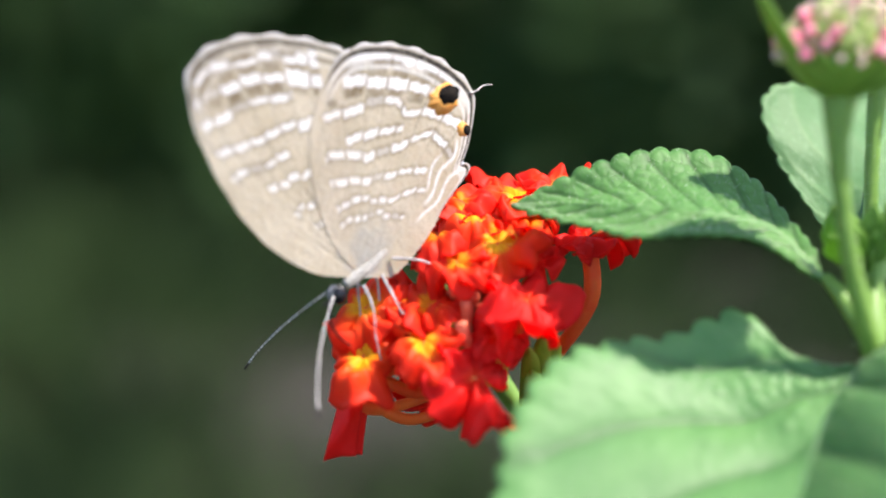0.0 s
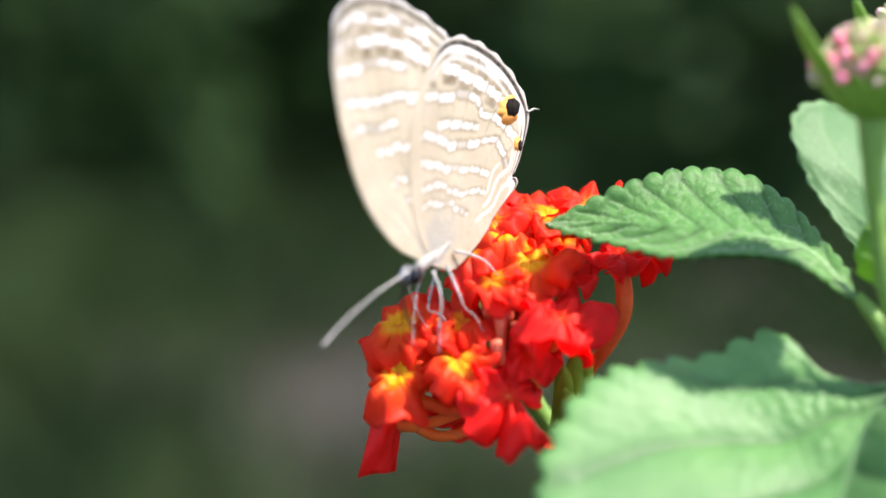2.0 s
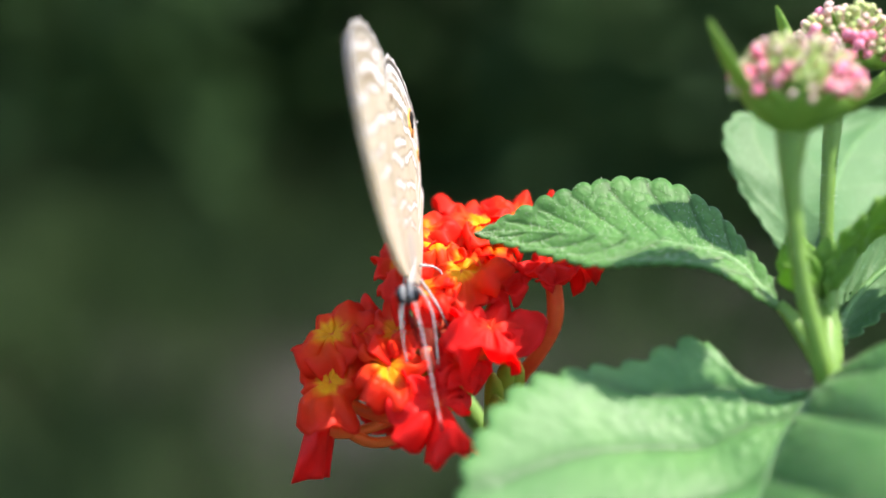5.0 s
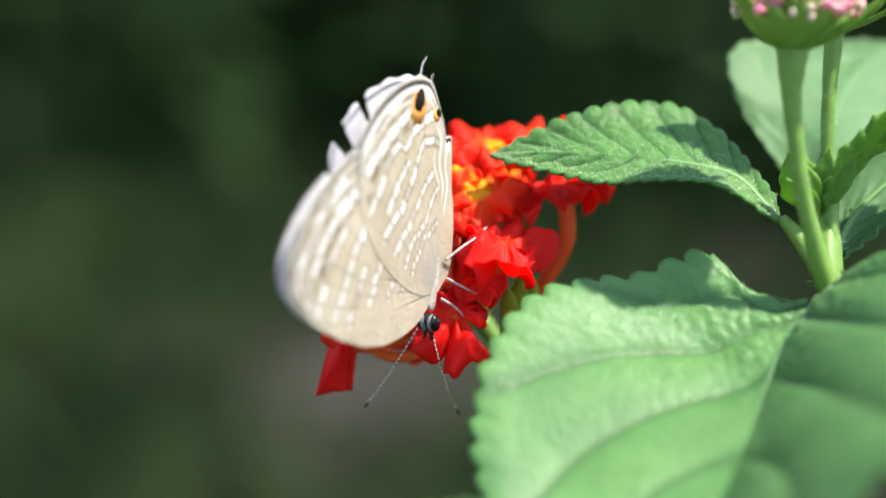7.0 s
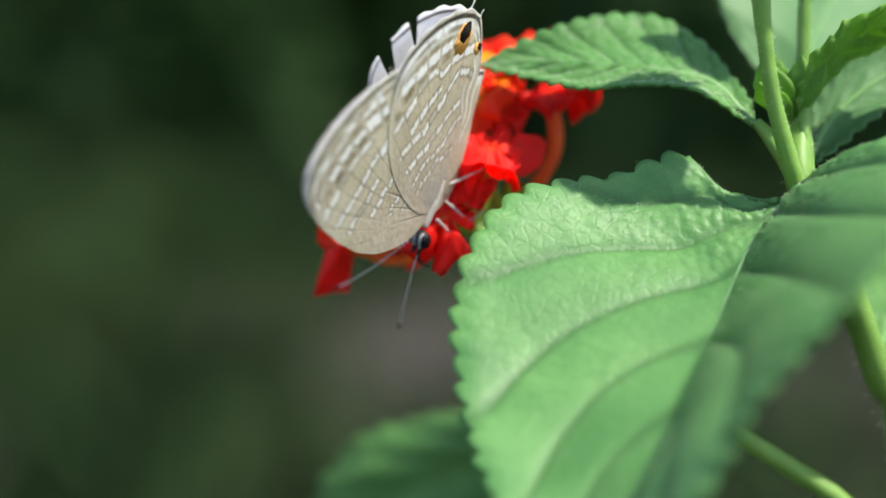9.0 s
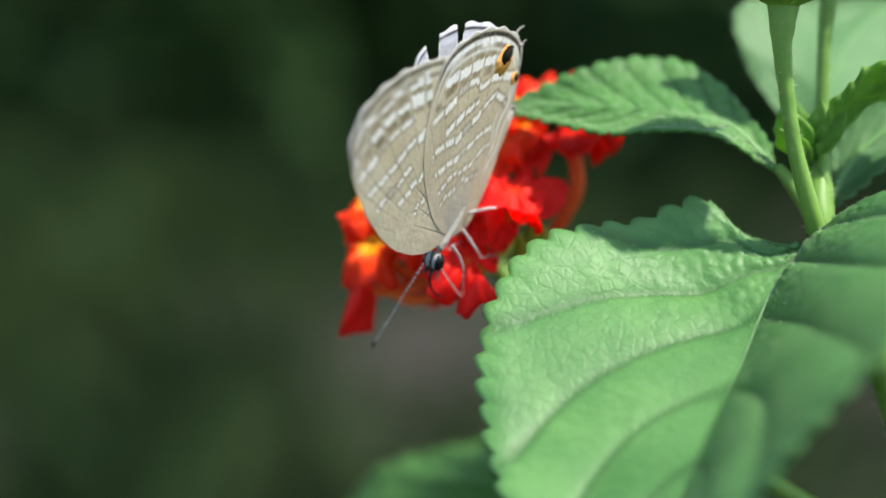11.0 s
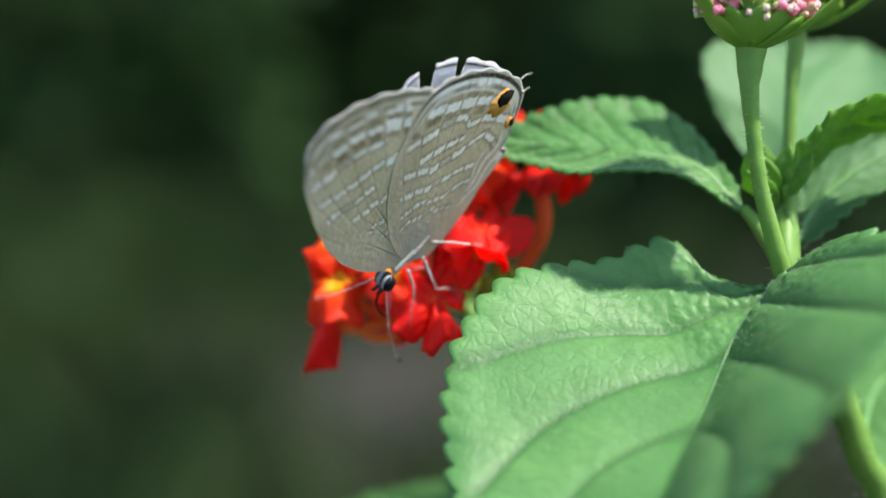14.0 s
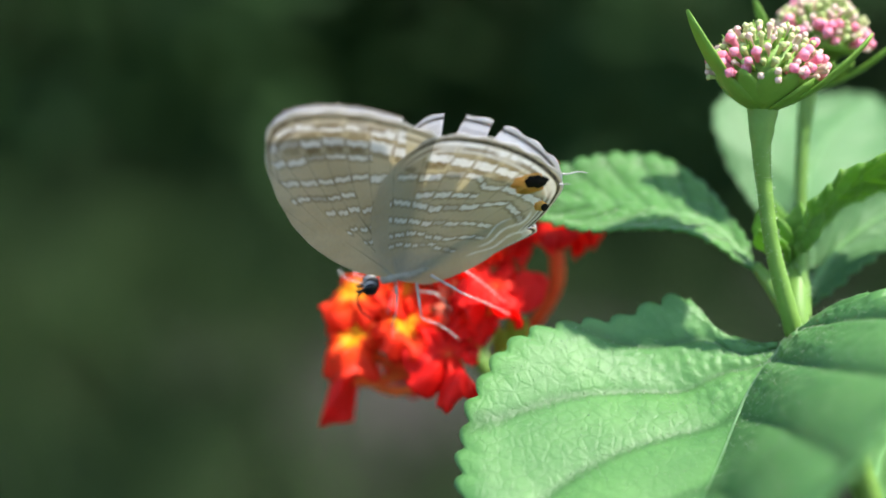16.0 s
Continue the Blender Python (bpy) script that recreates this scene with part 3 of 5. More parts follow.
# ---------------------------------------------------------------- bud heads on their stalks
def bud_head(centre, width, stalk, lean, seed, label, girth=(1.05, 0.62, 0.48, 0.5, 0.64)):
    """A young flower head: stalk, cup, pointed bracts and a dome of closed buds, pink at the rim."""
    rnd = random.Random(seed)
    thing = tagged(empty("bud_head", PLANT @ MM @ Matrix.Translation(stalk[-1]) @ Matrix.Scale(1000, 4)), label, "flower bud", "bud heads")
    bm = bmesh.new()
    tube(bm, stalk, girth, 14, 44, wobble=0.08)
    st = part("stalk", bm, STEM, thing)
    bristles(st, stalk, girth[2], 420, 0.24, seed)
    c, axis = Vector(centre), Vector(lean).normalized()
    a = axis.cross(Vector((0, 0, 1))).normalized()
    b = axis.cross(a)
    low = Vector(stalk[0])
    bm = bmesh.new()
    tube(bm, [low - axis * 1.2, low + axis * 0.2, c - axis * 1.1, c + axis * 0.1], [girth[0] * 0.5, girth[0] * 1.0, 0.33 * width, 0.56 * width, 0.78 * width], 18, 16, wobble=0.06)
    part("cup", bm, BRACT, thing)
    for k in range(13):
        # two long bracts flare at the sides, the others hug the cup
        t = 2 * math.pi * (k + 0.4 * rnd.random()) / 13 + 0.2
        out = a * math.cos(t) + b * math.sin(t)
        long_ = k in (0, 6)
        if long_:
            out = Vector((-1 if k else 1, 0, 0.25))
            out = (out - axis * out.dot(axis)).normalized()
        side = axis.cross(out)
        root = low - axis * 0.3
        l = width * ((1.62 if k else 1.3) if long_ else rnd.uniform(0.5, 0.72))
        spread = (1.42 if k else 1.75) if long_ else rnd.uniform(0.82, 0.92)
        grid, uvs = [], []
        for i in range(13):
            u = i / 12
            p = root + out * width * (0.16 + (spread - 0.16) * (1.25 * u - 0.25 * u * u)) + axis * l * (0.45 * u + 0.55 * u ** 1.8)
            w = (0.56 if long_ else 0.5) * width * (0.3 + 1.15 * u) * (1 - u) ** 0.7 + 0.012
            grid.append([p + side * w * s - out * 0.3 * w * s * s + out * 0.06 * (1 - s * s) + axis * 0.08 * noise.noise((u * 4, s * 2, k + seed)) for s in (-1, -0.6, -0.2, 0.2, 0.6, 1)])
            uvs.append([(u, 0.5)] * 6)
        bm = bmesh.new()
        shell(bm, grid, 0.12, uvs)
        part("bract", bm, BRACT, thing)
    heart = c - axis * 0.25 * width
    bm = bmesh.new()
    bmesh.ops.create_icosphere(bm, subdivisions=3, radius=0.8 * width)
    for v in bm.verts:
        v.co = heart + v.co - axis * min(0.0, v.co.dot(axis)) * 0.75
    part("dome", bm, BRACT, thing)
    for k in range(150):
        f = (k + 0.5) / 150
        th = 1.5 * math.sqrt(f) + rnd.uniform(-0.05, 0.05)
        t = k * 2.39996 + rnd.uniform(-0.08, 0.08)
        out = (a * math.cos(t) + b * math.sin(t)) * math.sin(th) + axis * math.cos(th)
        aim = (out + Vector((rnd.gauss(0, 0.14), rnd.gauss(0, 0.14), rnd.gauss(0, 0.14)))).normalized()
        pink = th > 1.1 and rnd.random() < 0.36 or th > 0.5 and rnd.random() < 0.08
        r = (0.34 if pink else 0.21) * rnd.uniform(0.8, 1.15)
        reach = width * rnd.uniform(0.93, 1.08)
        tip = heart + out * reach + (axis * 0.05 * width if pink else Vector())
        bm = bmesh.new()
        rings = tube(bm, [heart + out * width * 0.72, tip - aim * r, tip, tip + aim * r * 0.9], [r * 0.55, r * 0.62, r * 0.72, r * 1.05, r * 1.1, r * 0.8, r * 0.3], 8, 12)
        # closed lobes make the tip four-cornered
        for ring in rings[6:]:
            mid = sum((v.co for v in ring), Vector()) / 8
            for j, v in enumerate(ring):
                v.co = mid + (v.co - mid) * (1.12 if j % 2 else 0.9)
        part("bud", bm, BUD_PINK if pink else BUD_BLUSH if rnd.random() < 0.22 + 0.32 * th else BUD_PALE, thing)
    # narrow green scales between the buds
    for k in range(46):
        th, t = 1.45 * math.sqrt((k + 0.5) / 46), k * 2.39996 + 1.1
        out = (a * math.cos(t) + b * math.sin(t)) * math.sin(th) + axis * math.cos(th)
        p = heart + out * width * 0.74
        bm = bmesh.new()
        tube(bm, [p, p + out * 0.6, heart + out * width * rnd.uniform(0.98, 1.1) + axis * 0.1], [0.16, 0.13, 0.02], 6, 6)
        part("scale", bm, BRACT, thing)
    return thing


bud_head((21.5, 11.0, 12.6), 3.7, [(21.3, 8.6, 13.0), (21.2, 5.9, 13.0), (21.5, 3.1, 12.6), (22.2, -0.9, 12.0), (23.8, -6.0, 10.6)], (0.02, 1, 0.12), 41,
         "green bud head with pink-tipped buds on a hairy stalk")
bud_head((26.6, 14.0, 4.4), 3.3, [(25.9, 10.8, 4.0), (25.5, 6.4, 4.0), (25.3, 2.2, 4.2), (25.0, -1.0, 5.5), (24.6, -3.0, 7.0)], (0.12, 1, 0.1), 43,
         "further green bud head with pink-tipped buds on a thin stalk", (0.62, 0.46, 0.42, 0.5, 0.6))


# ---------------------------------------------------------------- the red flower head
HEAD = Vector((1.6, -5.6, -6.0))
flower = tagged(empty("lantana_flower_head", PLANT @ MM @ Matrix.Translation(HEAD) @ Matrix.Scale(1000, 4)),
                "red and orange lantana flower head with yellow throats", "flower")


def floret(throat, facing, lobes, material, seed, tube_points=None, tube_mat=None, bore=0.36):
    """One trumpet-shaped floret: a slender tube and wavy spreading lobes, each (bearing, reach, half width, droop)."""
    c, n = Vector(throat), Vector(facing).normalized()
    if not tube_points:
        n = (n + Vector((0, 0.5, 0))).normalized()
    a = (Vector((1, 0, 0)) - n * n.x).normalized()
    b = n.cross(a)
    bm = bmesh.new()
    root = HEAD + (c - HEAD) * 0.2
    pts = [Vector(p) for p in tube_points] if tube_points else [root, c - n * 2.2 + (root - c) * 0.12, c - n * 0.7, c - n * 0.1]
    tube(bm, pts, [bore * 0.75, bore * 0.9, bore, bore * 0.95], 9, 14)
    body = part("floret", bm, tube_mat or TUBE, flower)
    for k, (bearing, reach, half, droop) in enumerate(lobes):
        grid, uvs = [], []
        nr, na = 13, 22
        for i in range(nr + 1):
            r = i / nr
            line, tex = [], []
            for j in range(na + 1):
                s = 2 * j / na - 1
                # lobes join near the throat and part beyond, with blunt, slightly notched ends
                width = 1.26 * half * (1.0 if r < 0.35 else 1.0 - 0.16 * ((r - 0.35) / 0.65) ** 2)
                ang = radians(bearing + width * s)
                end = (1 - 0.22 * abs(s) ** 4) * (1 - 0.10 * math.exp(-((s - 0.3 * math.sin(seed + k)) / 0.22) ** 2)) * (1 + 0.22 * noise.noise((s * 2.2, seed * 1.3, k * 3)) + 0.055 * math.sin(8.5 * s + 1.7 * k + seed))
                rr = 0.04 + (reach * (1 + 0.25 * abs(math.sin(ang))) - 0.04) * r * end
                lift = -0.12 * math.exp(-(r / 0.13) ** 2) + 0.22 * math.sin(r * 2.2) - droop * reach * r ** 2.0
                lift += reach * r * (0.14 * math.sin(3.0 * s + k * 2 + seed) + 0.7 * noise.noise((s * 1.5 + k * 5, r * 2.0, seed * 1.7)) - 0.05 * math.exp(-(s / 0.3) ** 2) - 0.34 * s * s + 0.02 * math.sin(10 * s + seed))
                lift += reach * r * r * 0.09 * math.sin(4.4 * s + 2.3 * k + seed * 0.7) + 0.16 * reach * r * noise.noise((s * 3.4 + k, r * 3.5, seed))
                ang += 0.18 * r * r * noise.noise((seed, k * 3, r * 1.5))
                line.append(c + (a * math.cos(ang) + b * math.sin(ang)) * rr + n * lift)
                tex.append((r * min(1.0, reach / 2.2), 0.5 + 0.5 * s))
            grid.append(line)
            uvs.append(tex)
        bm = bmesh.new()
        shell(bm, grid, 0.09, uvs)
        part("petal", bm, material, body)
    return body


def ring_of(reach, spin, count, seed):
    rnd = random.Random(seed)
    return [(spin + 360 * k / count + rnd.uniform(-8, 8), reach * rnd.uniform(0.85, 1.15), 185 / count * rnd.uniform(0.95, 1.15), rnd.uniform(-0.1, 0.55)) for k in range(count)]


def on_head(x, y, out=0.0):
    """A place on the domed head and the way that it faces, for a place across the picture plane."""
    dx, dy = x - HEAD.x, y - HEAD.y
    r = 9.4
    z = math.sqrt(max(r * r - dx * dx - dy * dy, 4.0))
    p = Vector((x, y, HEAD.z + z + out))
    return p, (p - HEAD).normalized()


def build_flower():
    R, O, Y = PETAL_RED, PETAL_ORANGE, PETAL_YELLOW
    # the florets that face the viewer, one by one
    floret((-4.8, -3.5, 1.0), (-0.35, 0.5, 0.8), [(190, 2.7, 40, 0.15), (248, 2.3, 44, 0.45), (335, 2.1, 46, 0.3), (45, 2.6, 48, -0.1), (115, 1.7, 40, 0.2)], Y, 101)
    floret((-4.9, -6.4, 2.0), (-0.25, 0.35, 0.9), [(252, 2.9, 46, 0.2), (165, 1.8, 40, 0.2), (40, 2.4, 44, 0.05), (325, 1.8, 42, 0.4), (100, 1.6, 36, 0.1)], Y, 102)
    floret((-1.3, -5.4, 3.5), (0, 0.4, 0.9), [(212, 2.1, 40, 0.35), (272, 2.3, 44, 0.35), (338, 2.1, 44, 0.3), (55, 2.2, 48, 0.0), (122, 1.8, 40, 0.0)], Y, 103)
    floret((3.2, 0.4, 1.5), (-0.1, 0.5, 0.85), [(2, 3.0, 50, 0.1), (78, 1.8, 45, 0.0), (150, 2.1, 45, 0.1), (215, 2.2, 45, 0.4), (285, 2.2, 45, 0.35)], Y, 104)
    floret((1.6, 2.1, 0.0), (-0.2, 0.7, 0.65), ring_of(2.1, 20, 4, 5), Y, 105)
    floret((4.6, 3.3, -2.0), (0.05, 0.85, 0.5), [(20, 2.7, 46, 0.0), (105, 2.0, 45, 0.0), (190, 2.4, 45, 0.2), (280, 2.1, 45, 0.3)], Y, 106)
    floret((7.0, 4.0, -3.0), (0.15, 0.85, 0.45), ring_of(2.3, 10, 5, 7), O, 107)
    floret((4.8, -3.0, 4.0), (0.25, 0.75, 0.6), [(28, 3.2, 36, -0.1), (88, 2.1, 40, 0.0), (150, 2.4, 40, 0.0), (205, 2.9, 40, 0.25), (278, 2.8, 44, 0.3), (335, 2.2, 36, 0.3)], R, 108)
    floret((1.7, -7.5, 4.6), (0.1, 0.5, 0.85), [(286, 3.7, 26, 0.1), (8, 1.9, 40, 0.2), (72, 2.3, 44, 0.1), (132, 2.2, 42, 0.1), (206, 3.0, 42, 0.25)], R, 109)
    floret((0.7, -0.8, 2.2), (-0.25, 0.55, 0.75), ring_of(2.2, 30, 5, 10), O, 110)
    floret((1.0, 3.0, -1.4), (-0.25, 0.75, 0.5), ring_of(2.2, 60, 4, 13), O, 113)
    floret((-2.7, -3.0, 0.5), (-0.3, 0.6, 0.7), ring_of(1.9, 15, 4, 14), O, 114)
    floret((-0.9, -3.3, 1.9), (-0.1, 0.5, 0.85), ring_of(2.0, 70, 5, 15), O, 115)
    floret((5.4, 1.9, -0.9), (0.15, 0.55, 0.6), ring_of(1.9, 40, 4, 16), O, 116)
    floret((5.6, -0.6, 0.6), (0.2, 0.4, 0.7), ring_of(1.6, 0, 4, 17), R, 117)
    floret((-0.4, 0.9, 0.2), (-0.4, 0.7, 0.5), ring_of(2.1, 25, 5, 18), O, 118)
    floret((4.0, -4.9, 1.0), (0.2, 0.3, 0.9), ring_of(1.2, 35, 4, 20), R, 120)
    floret((3.1, -5.3, 3.4), (0.15, 0.2, 0.9), ring_of(1.7, 10, 4, 21), R, 121)
    # those on the far side
    for k, (x, y, z, dx, dy, dz) in enumerate(((4.0, 4.2, -7.0, 0.1, 0.8, -0.4), (-3.2, -5.4, -4.5, -0.8, 0.1, -0.4), (-1.0, -8.8, -6.0, -0.3, -0.7, -0.4))):
        floret((x, y, z), (dx, dy, dz), ring_of(2.2, 30 * k, 4, 60 + k), R if k % 2 else O, 160 + k)
    # the hanging floret at the lower left, its lobes folded
    bm = bmesh.new()
    tube(bm, [(-5.6, -9.6, -0.6), (-3.5, -9.9, -1.4), (0.0, -9.0, -3.5)], [0.5, 0.38, 0.3], 9, 12)
    hanging = part("floret", bm, TUBE, flower)
    for k, (dx, dz) in enumerate(((0.0, 0.0), (0.35, -0.9))):
        grid = []
        for i in range(12):
            r = i / 11
            line = []
            for j in range(11):
                q = 2 * j / 10 - 1
                p = Vector((-5.7 - 0.65 * r + dx, -9.4 - 3.3 * r - 0.15 * abs(q), 0.2 + dz + 0.5 * math.sin(2.6 * r) + 0.3 * math.sin(5 * r + 2 * q)))
                p += Vector((0.95 * q * (0.85 + 0.2 * r), 0.16 * q, -0.5 * q * q + 0.25 * noise.noise((q * 2, r * 3, 4 + k))))
                p.y -= 0.12 * noise.noise((q * 5, r, 8 + k)) * r
                line.append(p)
            grid.append(line)
        bm = bmesh.new()
        shell(bm, grid, 0.09, [[(0.3 + 0.06 * i, 0.5)] * 11 for i in range(12)])
        part("petal", bm, R, hanging)
    # the lone floret on a long arched tube
    floret((8.9, 0.8, -0.9), (0.02, 0.93, 0.36), [(2, 3.3, 24, 0.0), (172, 2.2, 40, 0.05), (228, 2.3, 42, 0.2), (290, 2.3, 46, 0.25), (90, 1.8, 44, 0.0)], R, 141,
           tube_points=[(6.6, -7.4, -3.2), (8.4, -4.8, -2.0), (9.3, -2.6, -1.5), (9.0, 0.6, -1.0)], bore=0.56)
    rnd = random.Random(5)
    # arched tubes seen under the head
    for k, (p, q, r) in enumerate((((-4.6, -9.4, -1.5), (-2.0, -10.6, -1.6), (1.8, -9.6, -3.5)), ((-3.9, -8.0, -0.4), (-1.4, -8.9, -0.6), (1.8, -8.2, -2.5)), ((3.4, -1.0, 1.5), (2.6, -3.0, 0.6), (2.0, -5.0, -1.5)), ((2.2, -3.3, 2.6), (2.4, -4.4, 2.4), (2.2, -6.0, 0.5)), ((1.2, -2.6, 2.6), (1.3, -3.8, 2.8), (1.6, -6.0, 0.5)), ((2.9, -2.2, 2.3), (3.0, -3.6, 2.2), (2.4, -6.0, -0.5)), ((0.9, -4.4, 3.4), (1.3, -5.6, 3.0), (1.8, -7.0, 0.5)))):
        bm = bmesh.new()
        tube(bm, [p, q, r], [0.42, 0.36, 0.3], 9, 14)
        part("corolla_tube", bm, TUBE_PALE if k > 2 else TUBE, flower)
    # unopened buds near the middle and green calyx scales at the side
    for k in range(7):
        x, y = 1.8 + rnd.uniform(-1.3, 1.3), -2.7 + rnd.uniform(-0.7, 0.7)
        p, n = on_head(x, y, -1.0)
        bm = bmesh.new()
        tube(bm, [HEAD.lerp(p, 0.6), p, p + n * 0.9], [0.25, 0.3, 0.42, 0.25], 7, 8)
        part("bud", bm, TUBE_PALE, flower)
    for k, (x, y, z) in enumerate(((4.7, -7.2, 1.7), (5.6, -6.3, 1.0), (4.9, -8.6, 0.9), (6.5, -6.6, -0.8))):
        tip = Vector((x, y, z))
        root = Vector((5.2, -10.2, -3.0)) + Vector((0.2 * k, 0, -0.2))
        side = Vector((0.5, 0.1, 0.15))
        grid = []
        for i in range(8):
            u = i / 7
            p = root.lerp(tip + Vector((0.4, 1.2, 0.3)), u) + Vector((0.2, 0, 0.5)) * math.sin(math.pi * u)
            w = 1.9 * (0.35 + u) * (1 - u) ** 0.5 + 0.05
            grid.append([p + side * w * s - Vector((0, 0, 0.25)) * abs(s) for s in (-1, -0.5, 0, 0.5, 1)])
        bm = bmesh.new()
        shell(bm, grid, 0.1, [[(i / 7, 0.5)] * 5 for i in range(8)])
        part("calyx_scale", bm, CALYX, flower)
    # core and the stalk that carries the head
    bm = bmesh.new()
    bmesh.ops.create_icosphere(bm, subdivisions=3, radius=1.0)
    for v in bm.verts:
        v.co = HEAD + Vector((v.co.x * 3.6, v.co.y * 3.6, v.co.z * 3.2)) * (1 + 0.12 * noise.noise(v.co * 2))
    part("core", bm, CALYX, flower)
    bm = bmesh.new()
    tube(bm, [(3.5, -8.0, -7.0), (6.5, -12.0, -6.5), (12.0, -16.8, -2.0), (20.0, -21.6, 2.0), (24.6, -24.5, 2.0), (28.3, -27.1, 2.0), (33.2, -33.0, 0.5)], [0.7, 0.6, 0.62, 0.7, 0.8], 10, 30)
    part("stalk", bm, STEM, flower)


build_flower()


# ---------------------------------------------------------------- the butterfly
# Rows of white bars across the wings: (half thickness, then bearing and distance from the wing's root, along the row).
FORE_ROWS = (
    (0.14, (134, 15.2), (128.4, 15.24), (121, 14.54), (113, 13.97), (105, 13.3)),
    (0.16, (138, 14.5), (135.4, 14.3), (126.1, 13.69), (113.5, 12.76), (105, 11.8)),
    (0.13, (140, 13.1), (131.2, 12.68), (114.6, 11.6)),
    (0.13, (143, 11.5), (129.3, 10.3), (117.4, 9.94), (104, 9.88)),
    (0.10, (146, 9.9), (142.3, 9.89), (134.9, 9.1), (123.6, 8.78)),
    (0.11, (140, 7.7), (123.7, 7.21), (110, 7.6)),
    (0.09, (140, 5.7), (124, 5.5), (108, 5.8)),
    (0.07, (136, 4.2), (106, 4.3)),
)
HIND_ROWS = (
    (0.17, (97, 13.2), (89.7, 13.3), (83, 13.1), (78.4, 13.35), (66, 13.1)),
    (0.2, (99, 11.5), (90.1, 11.66), (83, 11.67), (70, 11.85)),
    (0.15, (107.2, 9.79), (99.5, 9.96), (81.9, 10.65), (76.9, 10.18), (71.8, 10.59), (58, 11.0)),
    (0.13, (100, 8.07), (77.2, 9.24)),
    (0.13, (111, 7.59), (91.4, 7.08), (76.2, 7.98), (64.9, 9.63), (54, 9.3)),
    (0.11, (113, 5.94), (90.8, 5.65), (74, 6.43), (60, 7.4)),
    (0.10, (115, 4.49), (71.5, 4.84), (55.2, 6.53)),
    (0.08, (118, 3.33), (57.2, 4.22)),
)
FORE_VEINS, FORE_AT, FORE_LEAN = (147, 141, 136, 130.6, 125.4, 119.6, 113.6, 107, 100, 92), 14.0, 0.8
HIND_VEINS, HIND_AT, HIND_LEAN = (117, 108, 99.5, 91.5, 85, 78.5, 71.5, 64, 57, 50), 12.0, 0.4


